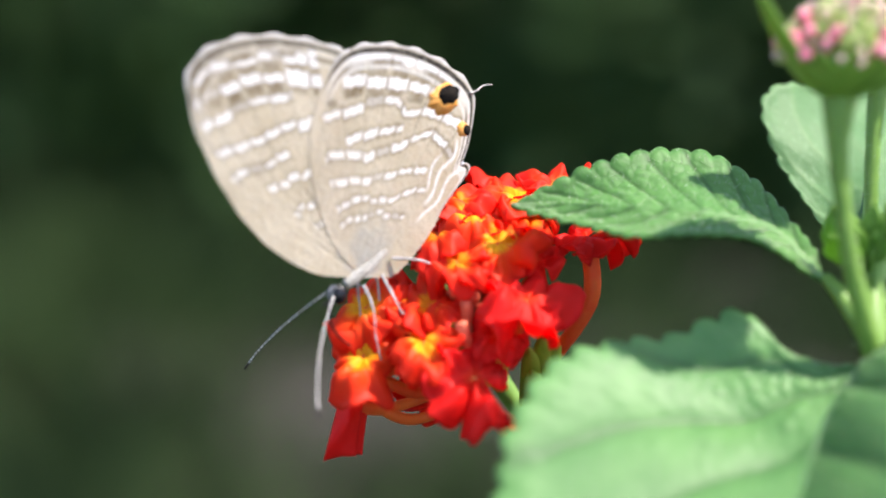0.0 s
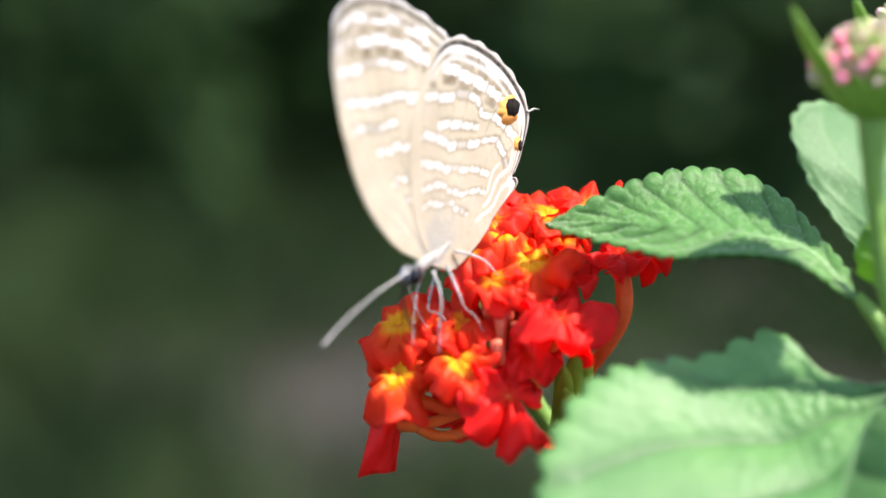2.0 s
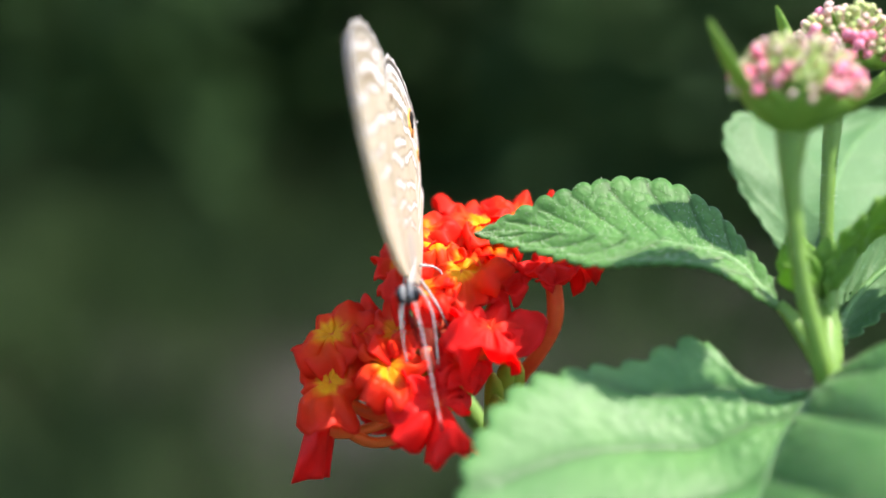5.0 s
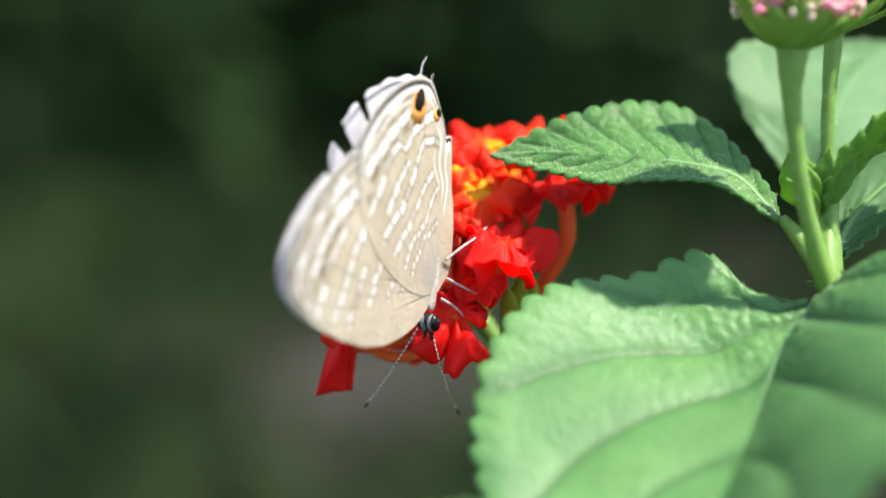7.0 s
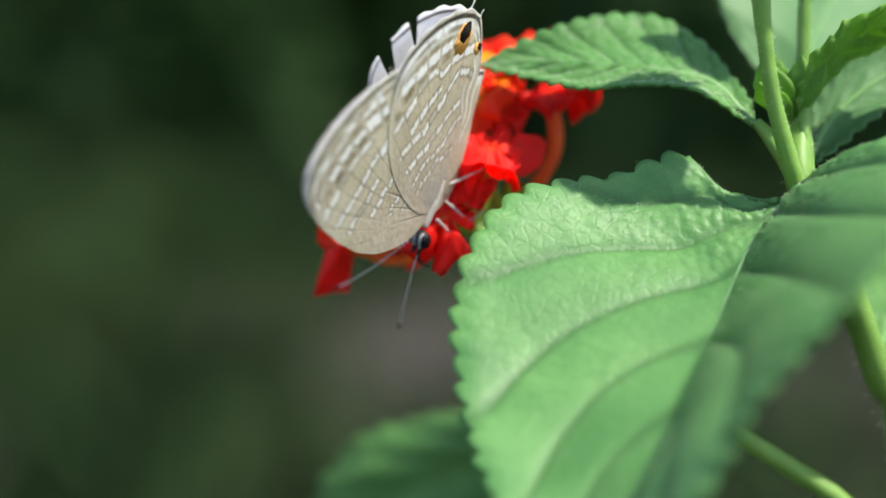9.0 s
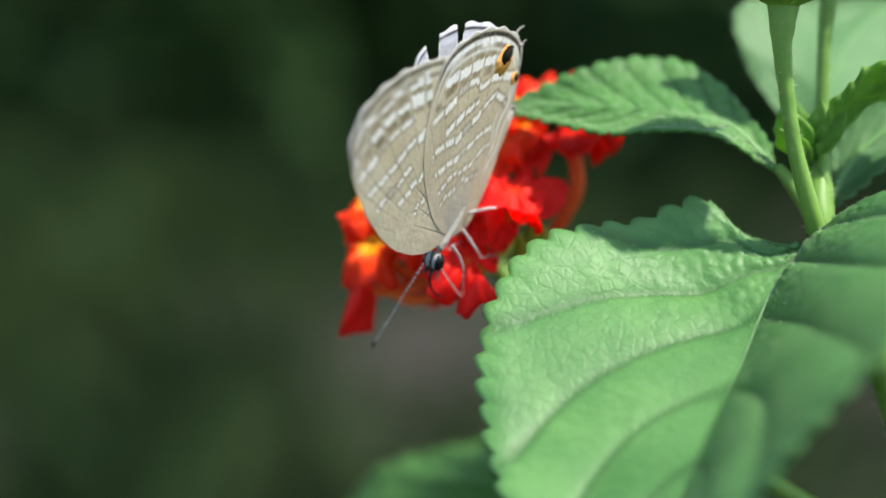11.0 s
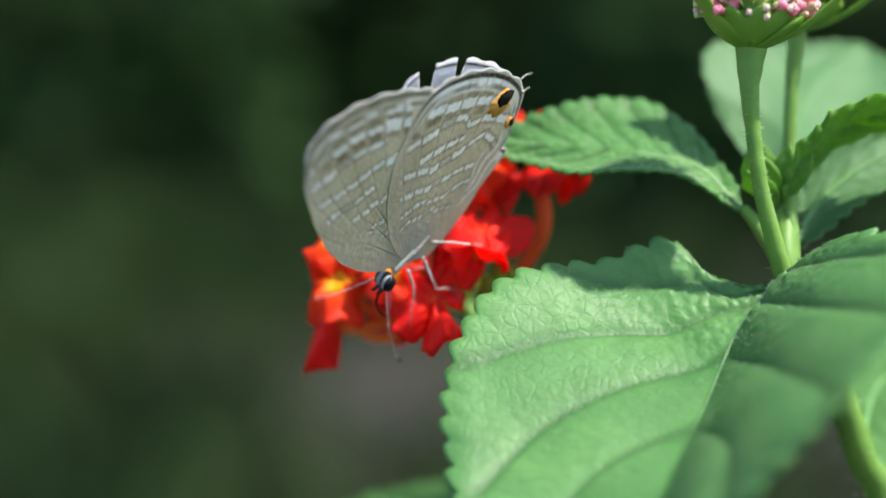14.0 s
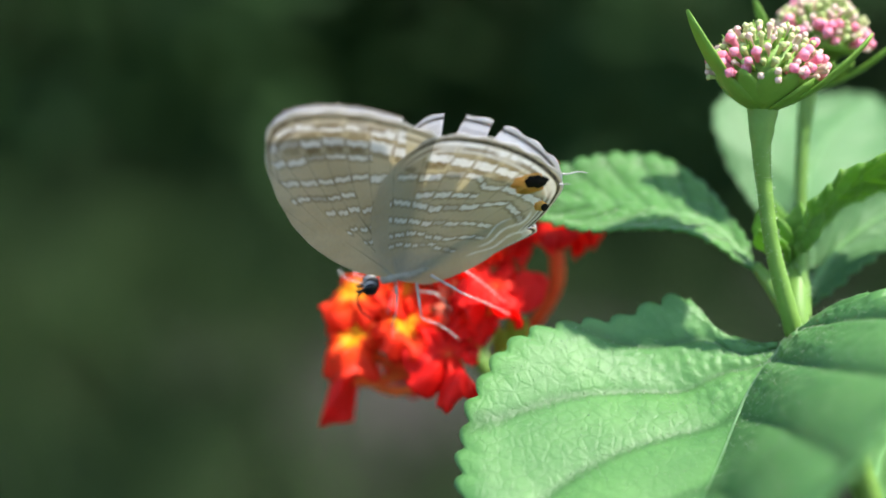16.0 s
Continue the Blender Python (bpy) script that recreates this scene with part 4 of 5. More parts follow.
def wing_pattern(ang, r, u, hind):
    """Shares of white bar, dark cell, dark vein and white line at places on a wing (arrays of bearing, distance, share of the way out)."""
    rows, veins, at, lean = (HIND_ROWS, HIND_VEINS, HIND_AT, HIND_LEAN) if hind else (FORE_ROWS, FORE_VEINS, FORE_AT, FORE_LEAN)
    rnd = np.random.RandomState(8 if hind else 4)
    a = ang - lean * (at - r)
    edges = np.array(veins, float)
    cell = np.clip(np.searchsorted(-edges, -a), 0, len(edges))
    lo = np.concatenate(([edges[0] + 9], edges))[cell]
    hi = np.concatenate((edges, [edges[-1] - 9]))[cell]
    gap = np.minimum(lo - a, a - hi) * np.pi / 180 * r           # millimetres from the nearest vein
    mid = np.clip((lo - a) / np.maximum(lo - hi, 1e-6), 0, 1)
    wave = 0.05 * np.sin(ang * 2.1 + r * 3) + 0.03 * np.sin(ang * 5.3 - r * 4)
    bars, dark = np.zeros_like(r), np.zeros_like(r)
    for k, (half, *line) in enumerate(rows):
        xs, ys = np.array([p[0] for p in line][::-1], float), np.array([p[1] for p in line][::-1], float)
        shift = rnd.uniform(-0.14, 0.14, len(edges) + 1)[cell]
        thick = (half * rnd.uniform(0.75, 1.25, len(edges) + 1))[cell]
        if not hind and k < 4:
            thick = np.where(cell >= 7, thick * (1.9 if k < 2 else 1.3), thick)
        strong = np.where(rnd.uniform(0, 1, len(edges) + 1) < 0.07, 0.4, 1.0)[cell]
        d = np.abs(r - np.interp(ang, xs, ys) - shift - wave - 0.12 * (mid - 0.5) ** 2)
        within = (ang > xs[0]) & (ang < xs[-1])
        ends = np.clip((gap - 0.03) / 0.07, 0, 1)
        bars = np.maximum(bars, within * strong * np.clip((1.55 * thick + 0.035 - d) / 0.07, 0, 1) * ends)
        dark = np.maximum(dark, within * (0.8 if k < 5 else 0.55) * np.clip((thick + 0.36 - d) / 0.2, 0, 1))
        if k < 2:
            # square brown cells on both sides of the two outer rows
            for off, share in ((0.62, 0.9), (-0.6, 1.0)):
                e = np.abs(r - np.interp(ang, xs, ys) - shift - off)
                dark = np.maximum(dark, within * share * rnd.uniform(0.65, 1.0, len(edges) + 1)[cell] * np.clip((0.46 - e) / 0.2, 0, 1) * np.clip((gap - 0.1) / 0.15, 0, 1))
    line = np.zeros_like(r)
    if hind:
        for x, y, big in ((103.5, 10.55, 0.42), (95.7, 11.9, 0.46)):
            d = np.hypot((ang - x) * np.pi / 180 * r, (r - y) * 1.5)
            dark = np.maximum(dark, 1.6 * np.clip((big - d) / 0.2, 0, 1))
        # white lines that run along the inner margin
        for x, lean_, near, far, wide in ((55.5, 1.1, 5.6, 10.3, 0.09), (50.0, 0.9, 4.6, 9.2, 0.08), (60.5, 1.4, 6.4, 9.0, 0.06)):
            d = np.abs(ang - x + lean_ * (10 - r) + 1.2 * np.sin(r * 2.2)) * np.pi / 180 * r
            line = np.maximum(line, np.clip((wide + 0.04 - d) / 0.06, 0, 1) * np.clip((r - near) / 0.5, 0, 1) * np.clip((far - r) / 0.4, 0, 1))
    vein = np.clip((0.06 - gap) / 0.05, 0, 1) * 0.4 * np.clip((r - 6) / 4, 0.0, 1)
    for x, reach, wide in ((118, 3.0, 0.06),) if hind else ((128, 8.0, 0.09), (114, 6.5, 0.09), (148, 5.5, 0.07), (136, 7.0, 0.06)):
        d = np.abs(ang - x + 0.5 * (8 - r)) * np.pi / 180 * r
        vein = np.maximum(vein, 0.6 * np.clip((wide - d) / 0.06, 0, 1) * np.clip((reach - r) / 2.5, 0, 1) * np.clip(r - 0.8, 0, 1))
    return bars, np.clip(dark, 0, 1), vein, line


def wing_material(name, hind):
    """Fawn underside crossed by rows of short white bars that break and step at the veins."""
    n = Nodes(name, 0.55, 0.3)
    u, v = n.uv()
    tone = n.tree.nodes.new("ShaderNodeVertexColor")
    tone.layer_name = "pattern"
    parts = n.tree.nodes.new("ShaderNodeSeparateColor")
    n.link(tone.outputs["Color"], parts.inputs[0])
    bars, dark, vein = parts.outputs[0], parts.outputs[1], parts.outputs[2]
    line = tone.outputs["Alpha"]
    cells = n.math("MULTIPLY", v, 9.0 if hind else 8.0)
    inner = n.math("ABSOLUTE", n.math("SUBTRACT", n.math("FRACT", cells), 0.5))
    bars = n.math("MULTIPLY", bars, n.ramp(n.noise(1100, 2), [(0.25, (0.7,) * 3), (0.42, (1, 1, 1))]))
    bars = n.math("MULTIPLY", n.math("MAXIMUM", bars, n.math("MULTIPLY", line, 0.9)), n.ramp(u, [(0.95, (1, 1, 1)), (0.965, (0, 0, 0))]))
    dark = n.math("MULTIPLY", dark, n.ramp(n.noise(600, 2), [(0.25, (0.45,) * 3), (0.6, (1, 1, 1))]))
    blotch = n.ramp(n.noise(260, 2), [(0.35, (0, 0, 0)), (0.65, (1, 1, 1))])
    # a dark hairline and pale fringe along the outer margin alone, with small dark crescents within
    gate = n.ramp(v, [(0.24, (0, 0, 0)), (0.28, (1, 1, 1)), (0.68, (1, 1, 1)), (0.72, (0, 0, 0))] if hind else [(0.42, (0, 0, 0)), (0.53, (1, 1, 1))])
    edge = n.math("MULTIPLY", gate, n.ramp(u, [(0.957, (0, 0, 0)), (0.963, (1, 1, 1)), (0.979, (1, 1, 1)), (0.985, (0, 0, 0))]))
    pale = n.ramp(u, [(0.885, (0, 0, 0)), (0.9, (0.8,) * 3), (0.91, (0.45,) * 3), (0.935, (0.7,) * 3), (0.953, (0.85,) * 3), (0.96, (0, 0, 0))])
    pale = n.math("MULTIPLY", pale, n.math("MULTIPLY", gate, 0.85 if hind else 0.25))
    moon = n.math("MULTIPLY", n.ramp(u, [(0.905, (0, 0, 0)), (0.915, (1, 1, 1)), (0.928, (1, 1, 1)), (0.938, (0, 0, 0))]), n.ramp(inner, [(0.22, (0.75,) * 3), (0.36, (0, 0, 0))]))
    moon = n.math("MULTIPLY", moon, gate)
    fringe = n.math("MULTIPLY", n.ramp(u, [(0.984, (0, 0, 0)), (0.99, (1, 1, 1))]), gate)
    dust = n.ramp(n.noise(2600, 4), [(0.42, (0, 0, 0)), (0.7, (0.3,) * 3)])
    down_ = n.ramp(n.math("ADD", u, n.math("MULTIPLY", n.math("SUBTRACT", n.noise(900, 3), 0.5), 0.3)), [(0.04, (0.85,) * 3), (0.34 if hind else 0.22, (0, 0, 0))], True)

    def paint(dull, clear, cells_, white, rib, hem, grain, root):
        c = n.mix(blotch, dull, clear)
        c = n.mix(n.math("MULTIPLY", dark, 0.92), c, cells_)
        c = n.mix(pale, c, white)
        c = n.mix(n.math("MULTIPLY", bars, 0.95), c, white)
        c = n.mix(vein, c, rib)
        c = n.mix(moon, c, cells_)
        c = n.mix(n.math("MULTIPLY", edge, 1.0 if hind else 0.7), c, (0.03, 0.024, 0.02))
        c = n.mix(fringe, c, hem)
        c = n.mix(dust, c, grain)
        return n.mix(down_, c, root)

    # the scales throw back pale light, while the light that comes through the membrane is olive brown
    col = paint((0.55, 0.485, 0.375), (0.66, 0.6, 0.495), (0.22, 0.165, 0.09), (0.96, 0.95, 0.93), (0.2, 0.165, 0.11), (0.68, 0.66, 0.63), (0.5, 0.47, 0.4), (0.5, 0.49, 0.45))
    through_col = paint((0.6, 0.475, 0.215), (0.7, 0.575, 0.3), (0.2, 0.13, 0.045), (0.95, 0.91, 0.86), (0.25, 0.2, 0.1), (0.3, 0.26, 0.2), (0.6, 0.54, 0.38), (0.42, 0.4, 0.3))
    n.colour(col)
    n.bump(n.math("ADD", n.noise(2600, 4), n.math("MULTIPLY", vein, -0.8)), 0.7, 0.00012)
    n.thin(through_col, 0.5)
    return n.mat


def dorsal_material():
    n = Nodes("pale_blue_upperside", 0.6, 0.3)
    u, v = n.uv()
    col = n.mix(n.ramp(n.noise(700, 3), [(0.35, (0, 0, 0)), (0.7, (1, 1, 1))]), (0.68, 0.71, 0.8), (0.8, 0.82, 0.89))
    spots = n.ramp(n.noise(1400, 1), [(0.62, (0, 0, 0)), (0.72, (0.5,) * 3)])
    col = n.mix(n.math("MULTIPLY", spots, n.ramp(u, [(0.84, (0, 0, 0)), (0.9, (1, 1, 1))])), col, (0.3, 0.31, 0.36))
    col = n.mix(n.ramp(u, [(0.965, (0, 0, 0)), (0.97, (1, 1, 1)), (0.976, (1, 1, 1)), (0.982, (0, 0, 0))]), col, (0.05, 0.045, 0.045))
    n.colour(col)
    n.bump(n.noise(3000, 2), 0.3, 0.00005)
    n.thin(n.mix(0.5, col, (0.95, 0.93, 0.9)), 0.6)
    return n.mat


FORE_UNDER, HIND_UNDER, DORSAL = wing_material("forewing_underside", False), wing_material("hindwing_underside", True), dorsal_material()
FUR = plain_material("silvery_fur", (0.32, 0.31, 0.27), (0.58, 0.56, 0.51), 2500, 0.9, 0.0, 0.9, 0.0003)
FUR_GREY = plain_material("grey_fur", (0.008, 0.0075, 0.007), (0.03, 0.028, 0.026), 2500, 0.9, 0.0, 0.9, 0.0003)
EYE = plain_material("black_eye", (0.004, 0.004, 0.005), (0.01, 0.01, 0.012), 900, 0.25, 0.0, 0.0, spec=0.3)
EYE_RIM = plain_material("pale_eye_rim", (0.16, 0.16, 0.16), (0.3, 0.3, 0.29), 900, 0.8)
LEG = plain_material("white_banded_leg", (0.16, 0.145, 0.135), (0.62, 0.6, 0.57), 1300, 0.7)
BLACK = plain_material("black_scales", (0.006, 0.005, 0.005), (0.02, 0.016, 0.012), 2500, 0.95, spec=0.1)
ORANGE = plain_material("orange_scales", (0.72, 0.3, 0.05), (0.8, 0.42, 0.12), 1800, 0.8, 0.2)


def antenna_material():
    n = Nodes("banded_antenna", 0.6, 0.3)
    u, v = n.uv()
    col = n.ramp(n.math("FRACT", n.math("MULTIPLY", u, 24.0)), [(0.0, (0.03, 0.027, 0.025)), (0.3, (0.04, 0.035, 0.03)), (0.36, (0.78, 0.76, 0.72)), (0.95, (0.78, 0.76, 0.72)), (1.0, (0.03, 0.027, 0.025))])
    col = n.mix(n.ramp(u, [(0.89, (0, 0, 0)), (0.92, (1, 1, 1))]), col, (0.012, 0.01, 0.01))
    n.colour(col)
    return n.mat


ANTENNA = antenna_material()

FORE = [(178, 2.4), (166, 5.4), (151, 9.8), (143, 12.8), (136.5, 15.3), (132, 16.3), (126, 16.4), (117, 15.7), (107, 14.6), (98, 13.6)]
HIND = [(140, 1.6), (127, 4.8), (116, 8.5), (108, 10.9), (98, 13.4), (87, 14.0), (75, 14.0), (66, 13.7), (60, 13.2), (56, 12.0), (52.5, 10.7), (49.5, 9.5), (47.2, 9.6), (45, 9.3), (42.5, 7.4), (38, 5.9), (22, 3.3), (0, 1.6)]

butterfly = tagged(empty("butterfly", PLANT), "pale brown butterfly with white-barred wings closed and a black eyespot", "butterfly")
BUTTERFLY = [
    (0.0, -4.66, -1.56, 2.84, 5.0, 27.1, -0.2),
    (0.5, -3.47, 0.11, 5.68, -18.4, 45.2, -15.6),
    (1.0, -2.71, 0.26, 5.25, -15.5, 48.8, -8.4),
    (1.5, -2.96, 0.69, 5.72, -12.2, 50.3, -18.3),
    (2.0, -2.83, 0.29, 4.80, -12.4, 47.8, -18.9),
    (2.5, -2.11, 0.69, 5.31, -9.9, 59.1, -16.1),
    (3.0, -1.91, 0.78, 5.57, -14.2, 62.0, -22.4),
    (3.5, -1.73, 0.55, 4.55, -25.3, 61.4, -31.4),
    (4.0, -1.01, 0.85, 5.11, -20.8, 69.0, -24.8),
    (4.2, -0.55, 0.85, 5.30, -50.0, 70.0, -46.0),
    (6.3, 0.30, -4.03, 6.60, 43.5, 55.4, 45.7),
    (6.5, 0.20, -5.05, 8.60, 54.4, 43.6, 54.5),
    (7.0, 0.41, -5.76, 6.03, 51.0, 36.7, 58.3),
    (7.5, 1.41, -5.43, 9.20, 59.3, 35.4, 53.5),
    (8.0, 0.52, -6.86, 6.45, 59.2, 36.6, 48.6),
    (8.2, 0.82, -6.96, 6.50, 58.8, 35.2, 49.2),
    (10.3, 1.15, -6.26, 7.37, 56.3, 41.9, 40.2),
    (10.5, 0.48, -5.79, 8.64, 42.6, 44.8, 25.6),
    (11.0, 0.61, -5.71, 8.32, 47.1, 48.6, 33.8),
    (11.5, 0.62, -5.67, 8.83, 45.7, 46.1, 30.4),
    (12.0, 0.52, -5.74, 8.58, 46.8, 47.4, 34.4),
    (12.5, 0.52, -5.78, 8.64, 48.0, 46.0, 33.6),
    (13.0, 0.52, -5.83, 7.93, 47.7, 47.2, 34.7),
    (13.5, 0.39, -5.47, 8.85, 45.1, 45.9, 28.9),
    (14.0, 0.12, -4.92, 8.79, 46.9, 42.6, 20.3),
    (14.5, -0.85, -2.93, 8.01, 37.8, 30.3, -7.3),
    (15.0, -0.75, -2.83, 9.87, 46.8, 20.8, -12.2),
    (15.5, -1.44, -2.57, 6.00, 42.0, 24.9, -10.2),
    (16.0, -1.25, -2.47, 9.79, 48.3, 16.5, -9.1),
]


def wing(parent, name, outline, z, sign, under, label, torn=(), belly=0.15, nr=30, na=130):
    """A wing as a fan about its root: ribs out to a scalloped margin; torn: (from, to, share left) in degrees."""
    angles = [a for a, _ in outline]
    curve = even([(a, r, 0) for a, r in outline], 240)
    grid, uvs, polar = [], [], []
    a0, a1 = angles[0], angles[-1]
    for j in range(na + 1):
        t = j / na
        ang = a0 + (a1 - a0) * t
        # margin at this angle
        rad = outline[-1][1]
        for p, q in zip(curve, curve[1:]):
            if (p.x - ang) * (q.x - ang) <= 0:
                f = (p.x - ang) / (p.x - q.x) if abs(p.x - q.x) > 1e-9 else 0
                rad = p.y + (q.y - p.y) * f
                break
        full = rad
        rad *= 1 + 0.006 * math.sin(ang * 0.9)
        for lo, hi, share in torn:
            if lo < ang < hi:
                rad = full * (share + 0.012 * noise.noise((ang * 0.8, z, 1)))
        line, tex = [], []
        for i in range(nr + 1):
            s = (i / nr)
            r = rad * s
            w = r / 15.0
            fold = 0.10 * math.sin(t * math.pi * (7 if "hind" in name else 8) * 2) * w
            zz = (z * (1 - 0.6 * w) + belly * w * (1 - w) * (1 - 0.3 * w) + fold * 0.07) * sign
            line.append(Vector((1.05 * r * math.cos(radians(ang)) - 0.3, r * math.sin(radians(ang)) - 0.2, zz)))
            tex.append((r / full, t))
            polar.append((ang, r, r / full))
        grid.append(line)
        uvs.append(tex)
    bm = bmesh.new()
    tones = np.stack(wing_pattern(*np.array(polar).T, "hind" in name), 1).reshape(na + 1, nr + 1, 4)
    if sign < 0:
        grid, uvs, tones = grid[::-1], uvs[::-1], tones[::-1]
    shell(bm, grid, 0.05, uvs, back=1)
    layer = bm.verts.layers.float_color.new("pattern")
    for v, tone in zip(bm.verts, tones.reshape(-1, 4).tolist() * 2):
        v[layer] = tone
    return part(name, bm, [under, DORSAL], parent, label, space=PLANT @ MM)


def patch(bm, x, y, z, rx, ry, turn, n=44, wob=0.06, seed=0):
    c = bm.verts.new((x, y, z + 0.01))
    ring = []
    for i in range(n):
        a = 2 * math.pi * i / n
        k = 1 + wob * noise.noise((math.cos(a) * 2, math.sin(a) * 2, seed))
        px, py = rx * k * math.cos(a), ry * k * math.sin(a)
        ring.append(bm.verts.new((x + px * math.cos(turn) - py * math.sin(turn), y + px * math.sin(turn) + py * math.cos(turn), z)))
    for i in range(n):
        bm.faces.new((c, ring[i], ring[(i + 1) % n]))
    low = [bm.verts.new((v.co.x, v.co.y, z - 0.1)) for v in ring]
    for i in range(n):
        bm.faces.new((ring[i], low[i], low[(i + 1) % n], ring[(i + 1) % n]))


def build_butterfly():
    # the body
    bm = bmesh.new()
    tube(bm, [(-1.4, -0.65, 0), (-0.55, 0.05, 0), (0.4, 0.75, 0), (1.1, 1.5, 0)], [0.34, 0.42, 0.4, 0.34, 0.28], 14, 16)
    for v in bm.verts:
        v.co.z *= 0.6
    part("thorax", bm, FUR, butterfly, space=PLANT @ MM)
    bm = bmesh.new()
    tube(bm, [(0.6, 1.2, 0), (1.6, 2.9, 0), (2.8, 4.8, 0), (4.4, 6.8, 0)], [0.5, 0.5, 0.44, 0.34, 0.2], 14, 22)
    for v in bm.verts:
        v.co.z *= 0.3
    part("abdomen", bm, FUR, butterfly, space=PLANT @ MM)
    bm = bmesh.new()
    bmesh.ops.create_icosphere(bm, subdivisions=3, radius=0.58)
    for v in bm.verts:
        v.co = Vector((v.co.x * 0.9 - 1.85, v.co.y * 1.05 - 1.2, v.co.z * 1.05))
    head = part("head", bm, FUR_GREY, butterfly, space=PLANT @ MM)
    for s in (1, -1):
        for mat, r, z in ((EYE_RIM, 0.58, 0.27), (EYE, 0.57, 0.4)):
            bm = bmesh.new()
            bmesh.ops.create_icosphere(bm, subdivisions=3, radius=r)
            for v in bm.verts:
                v.co = Vector((v.co.x * 0.85 - 1.95, v.co.y - 1.2, v.co.z * 0.6 + z * s))
            part("eye" if mat is EYE else "eye_rim", bm, mat, head, "glossy black eye" if mat is EYE else "", space=PLANT @ MM)
        bm = bmesh.new()
        tube(bm, [(-2.1, -1.5, 0.2 * s), (-2.5, -1.8, 0.22 * s), (-2.8, -1.8, 0.22 * s)], [0.17, 0.13, 0.04], 7, 8)
        part("palp", bm, FUR_GREY, head, space=PLANT @ MM)
    bm = bmesh.new()
    tube(bm, [(-2.2, -1.7, 0), (-2.4, -2.6, 0.1), (-1.9, -3.6, 0.2), (-1.0, -4.3, 0.3)], [0.09, 0.07, 0.05], 6, 14)
    part("proboscis", bm, BLACK, head, space=PLANT @ MM)
    # wings
    wing(butterfly, "forewing", FORE, 0.1, 1, FORE_UNDER, "fawn forewing with rows of white bars", nr=130, na=230)
    hind = wing(butterfly, "hindwing", HIND, 0.14, 1, HIND_UNDER, "fawn hindwing with white bars and a tail", torn=((48.6, 49.4, 0.96),), belly=0.18, nr=130, na=230)
    far_fore = wing(butterfly, "forewing", FORE, 0.1, -1, FORE_UNDER, "worn forewing showing its pale blue upper side", torn=((98, 178, 0.975), (98, 106, 0.86)))
    far_hind = wing(butterfly, "hindwing", HIND, 0.2, -1, HIND_UNDER, "torn hindwing showing its pale blue upper side", torn=((107, 116, 0.8), (91.5, 95, 0.84), (81, 83, 0.86)), belly=0.15)
    for s, owner in ((1, hind), (-1, far_hind)):
        z = 0.18 * s
        bm = bmesh.new()
        reach = 0.35 if s > 0 else 1.0
        tube(bm, [(6.4, 11.1, z * 0.8), (6.4 + 0.6 * reach, 11.1 + 0.15 * reach, z), (6.4 + 1.1 * reach, 11.1 + 0.5 * reach, z), (6.4 + 1.7 * reach, 11.1 + 0.6 * reach, z)], [0.1, 0.05, 0.04, 0.03], 6, 12)
        part("tail", bm, LEG, owner, "thread-like tail", space=PLANT @ MM)
        if s > 0:
            bm = bmesh.new()
            patch(bm, 4.6, 10.62, 0.115, 1.05, 0.88, 0.6, seed=1, wob=0.25)
            part("orange_patch", bm, ORANGE, owner, "orange crescent", space=PLANT @ MM)
            bm = bmesh.new()
            patch(bm, 4.95, 10.95, 0.125, 0.72, 0.58, 0.3, seed=2, wob=0.22)
            part("eyespot", bm, BLACK, owner, "black eyespot", space=PLANT @ MM)
            bm = bmesh.new()
            patch(bm, 6.0, 8.9, 0.125, 0.4, 0.45, 0.3, seed=3, wob=0.3)
            part("orange_patch", bm, ORANGE, owner, space=PLANT @ MM)
            bm = bmesh.new()
            patch(bm, 6.3, 8.85, 0.135, 0.24, 0.34, 0.3, seed=4)
            part("small_spot", bm, BLACK, owner, "small black spot", space=PLANT @ MM)
    # legs and antennae
    feelers = []
    for s in (1, -1):
        far = 0.0 if s > 0 else 0.35
        for pts in ([(1.4, 1.0, 0.3), (2.6, 1.0 - far, 0.9), (3.8, 0.7 - far, 1.2), (5.6, -0.1 - far, 1.0), (7.7, -1.3 - far, 0.6)],
                    [(0.8, 0.0, 0.35), (1.2, -0.9, 0.8), (1.6, -1.8 - far, 1.2), (1.9, -2.25 - far, 1.3), (3.3, -2.7, 1.3), (5.1 - far, -4.1, 1.1)],
                    [(-0.4, -0.6, 0.35), (-0.1, -1.5, 0.8), (0.1, -2.4 + far, 1.0), (0.25, -3.6, 1.0), (0.8 - far, -5.3 + far, 0.9)]):
            bm = bmesh.new()
            tube(bm, [(x, y, z * s) for x, y, z in pts], [0.1, 0.09, 0.06, 0.05, 0.045, 0.03], 7, 30, wobble=0.3)
            part("leg", bm, LEG, butterfly, "white-scaled jointed leg", space=PLANT @ MM)
        bm = bmesh.new()
        pts = [(0, 0, 0), (-0.25, -2.2, 0.1), (-0.3, -4.4, 0.15), (0.0, -6.8, 0.1), (0.5, -8.6, 0.0)]
        rings = tube(bm, pts, [0.05, 0.04, 0.038, 0.038, 0.04, 0.085], 7, 48)
        layer = bm.loops.layers.uv.verify()
        where = {v: i / 48 for i, ring in enumerate(rings) for v in ring}
        for f in bm.faces:
            for loop in f.loops:
                loop[layer].uv = (where[loop.vert], 0)
        feelers.append(part("antenna", bm, ANTENNA, butterfly, "black and white banded antenna", space=PLANT @ MM))
    return far_fore, far_hind, feelers


far_fore, far_hind, feelers = build_butterfly()


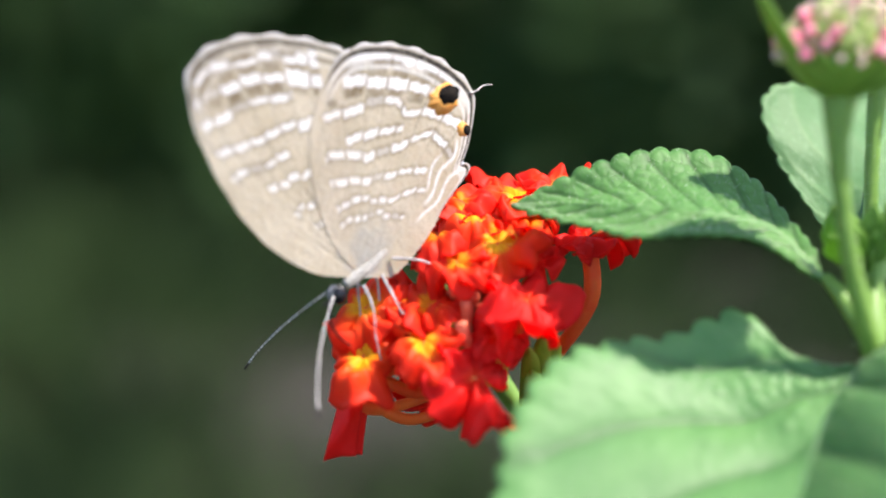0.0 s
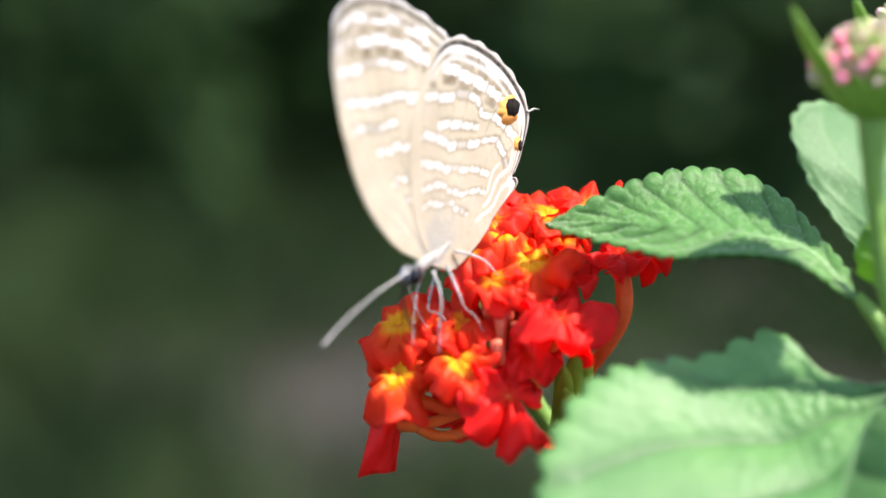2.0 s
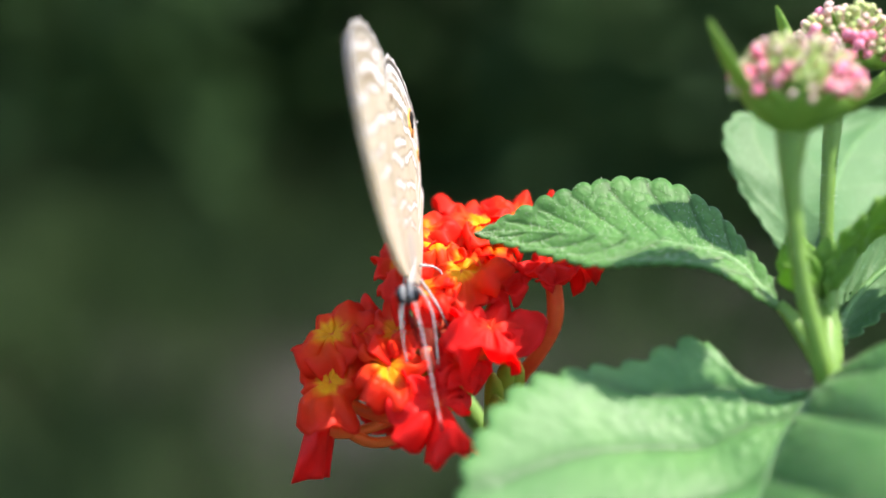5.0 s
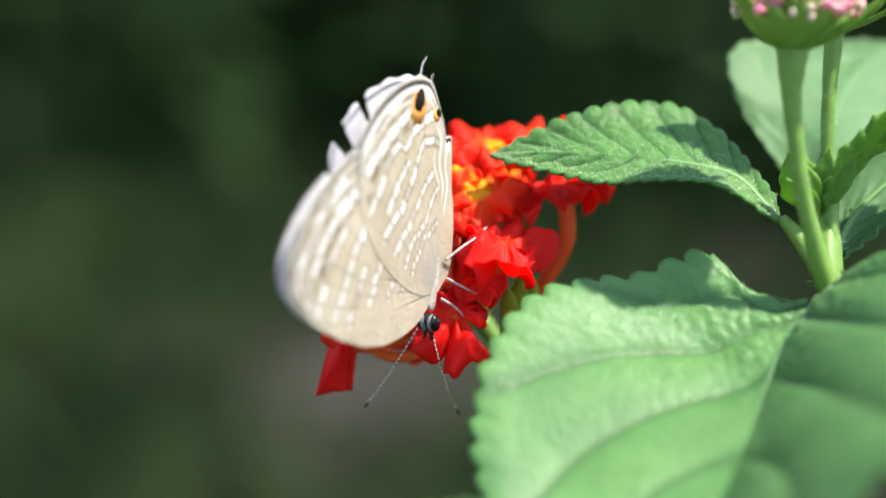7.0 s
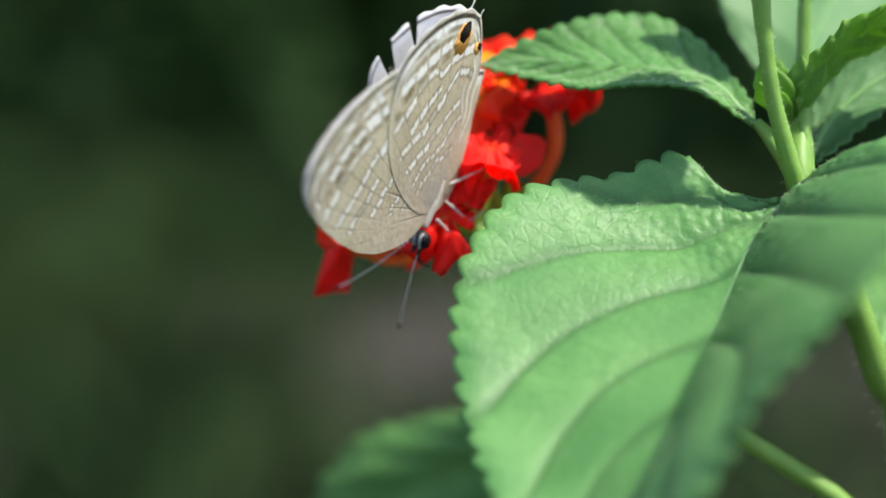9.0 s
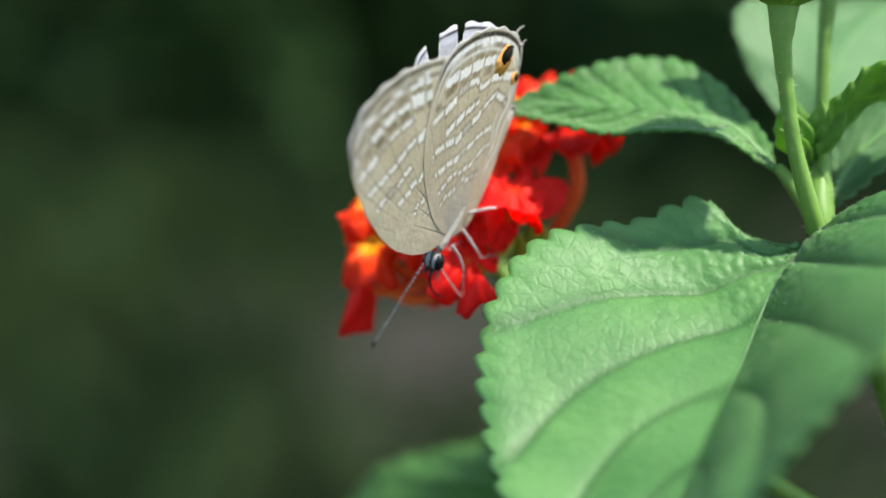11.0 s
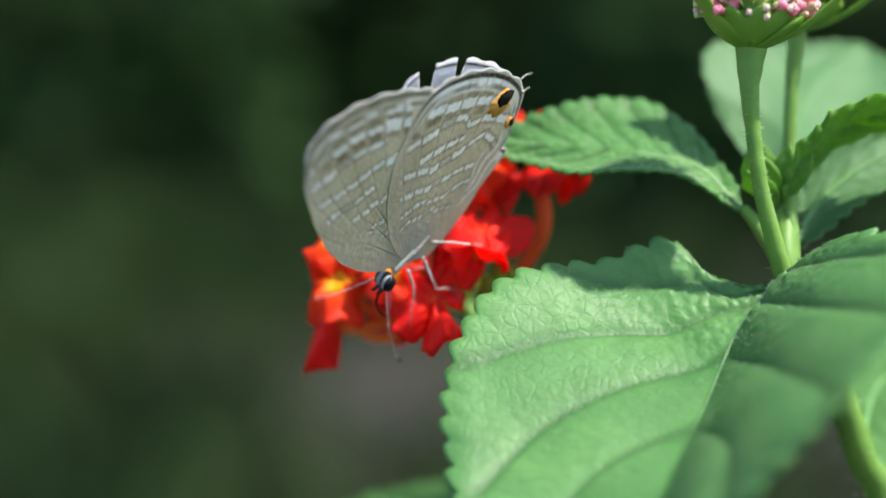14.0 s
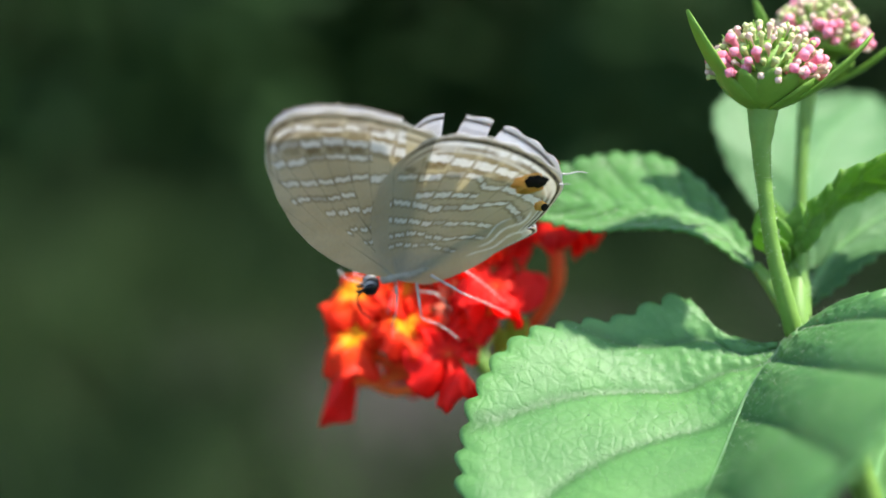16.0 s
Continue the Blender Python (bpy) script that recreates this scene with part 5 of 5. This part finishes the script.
def motions():
    rows = [(t, plant_pose(x, y, z, rx, ry, rz)) for t, x, y, z, rx, ry, rz in BUTTERFLY]
    walk(butterfly, rows)
    # the far pair of wings opens a little about the body's axis
    axis = Vector((0.74, 0.67, 0.0)).normalized()
    for w, wide, late in ((far_fore, 4.0, ((13.5, 0.0), (14.5, 0.4), (15.0, 0.9), (15.5, 1.05), (16.0, 0.9))), (far_hind, 9.5, ((13.5, 1.0), (16.0, 1.0)))):
        low = late[0][1]
        walk(w, [(t, Matrix.Rotation(radians(-a * wide), 4, axis)) for t, a in ((0.0, 0.1), (4.2, 0.1), (6.3, 1.0), (8.2, 0.9), (10.3, low)) + late])
    # each antenna swings about its root
    ways = (((0.0, -0.38, -0.78, 0.5), (0.5, -0.35, -0.94, 0.02), (1.0, -0.49, -0.87, 0.01), (1.5, -0.66, -0.74, -0.11), (2.0, -0.74, -0.67, -0.08), (2.5, -0.51, -0.85, 0.13), (3.0, -0.68, -0.71, -0.16), (3.5, -0.66, -0.73, -0.19), (4.0, -0.6, -0.78, 0.16), (4.2, -0.38, -0.93, 0.04),
             (6.5, 0.42, -0.9, 0.11), (7.0, -0.05, -1.0, -0.08), (7.5, -0.03, -1.0, 0.1), (8.0, -0.18, -0.98, -0.1), (8.2, -0.32, -0.91, -0.25), (10.5, 0.48, -0.88, 0.03), (11.0, 0.6, -0.79, 0.12), (11.5, 0.46, -0.88, 0.14), (12.0, 0.32, -0.92, 0.21), (12.5, 0.31, -0.93, 0.2), (13.0, 0.28, -0.94, 0.19), (13.5, 0.2, -0.97, 0.16), (14.0, 0.36, -0.93, 0.02),
             (14.5, -0.04, -0.7, -0.71), (16.0, -0.04, -0.7, -0.71)),
            ((0.0, -0.37, -0.62, -0.69), (0.5, 0.56, -0.16, -0.81), (1.5, 0.70, -0.2, -0.68), (2.0, 0.86, -0.38, -0.34), (2.5, 0.87, -0.47, 0.1), (3.0, 0.91, -0.39, -0.16), (3.5, 0.93, -0.36, 0.0), (4.0, 0.9, -0.24, 0.36), (4.2, 0.94, -0.19, -0.1),
             (6.5, -0.01, -0.93, -0.36), (7.0, -0.31, -0.73, -0.61), (7.5, -0.33, -0.75, -0.57), (8.0, -0.23, -0.74, -0.64), (8.2, -0.27, -0.69, -0.67), (10.5, -0.19, -0.76, -0.62), (11.0, -0.15, -0.91, -0.39), (11.5, -0.25, -0.89, -0.38), (12.0, -0.24, -0.86, -0.44), (12.5, -0.24, -0.88, -0.41), (13.0, -0.26, -0.85, -0.46),
             (13.5, -0.1, -0.74, -0.66), (14.5, 0.12, -0.71, -0.68), (16.0, 0.12, -0.71, -0.68)))
    for ob, s, rows in zip(feelers, (1, -1), ways):
        root = Matrix.Translation((-0.0022, -0.0009, 0.0003 * s))
        walk(ob, [(t, root @ Vector((0, -1, 0)).rotation_difference(Vector((x, y, z))).to_matrix().to_4x4()) for t, x, y, z in rows])


motions()
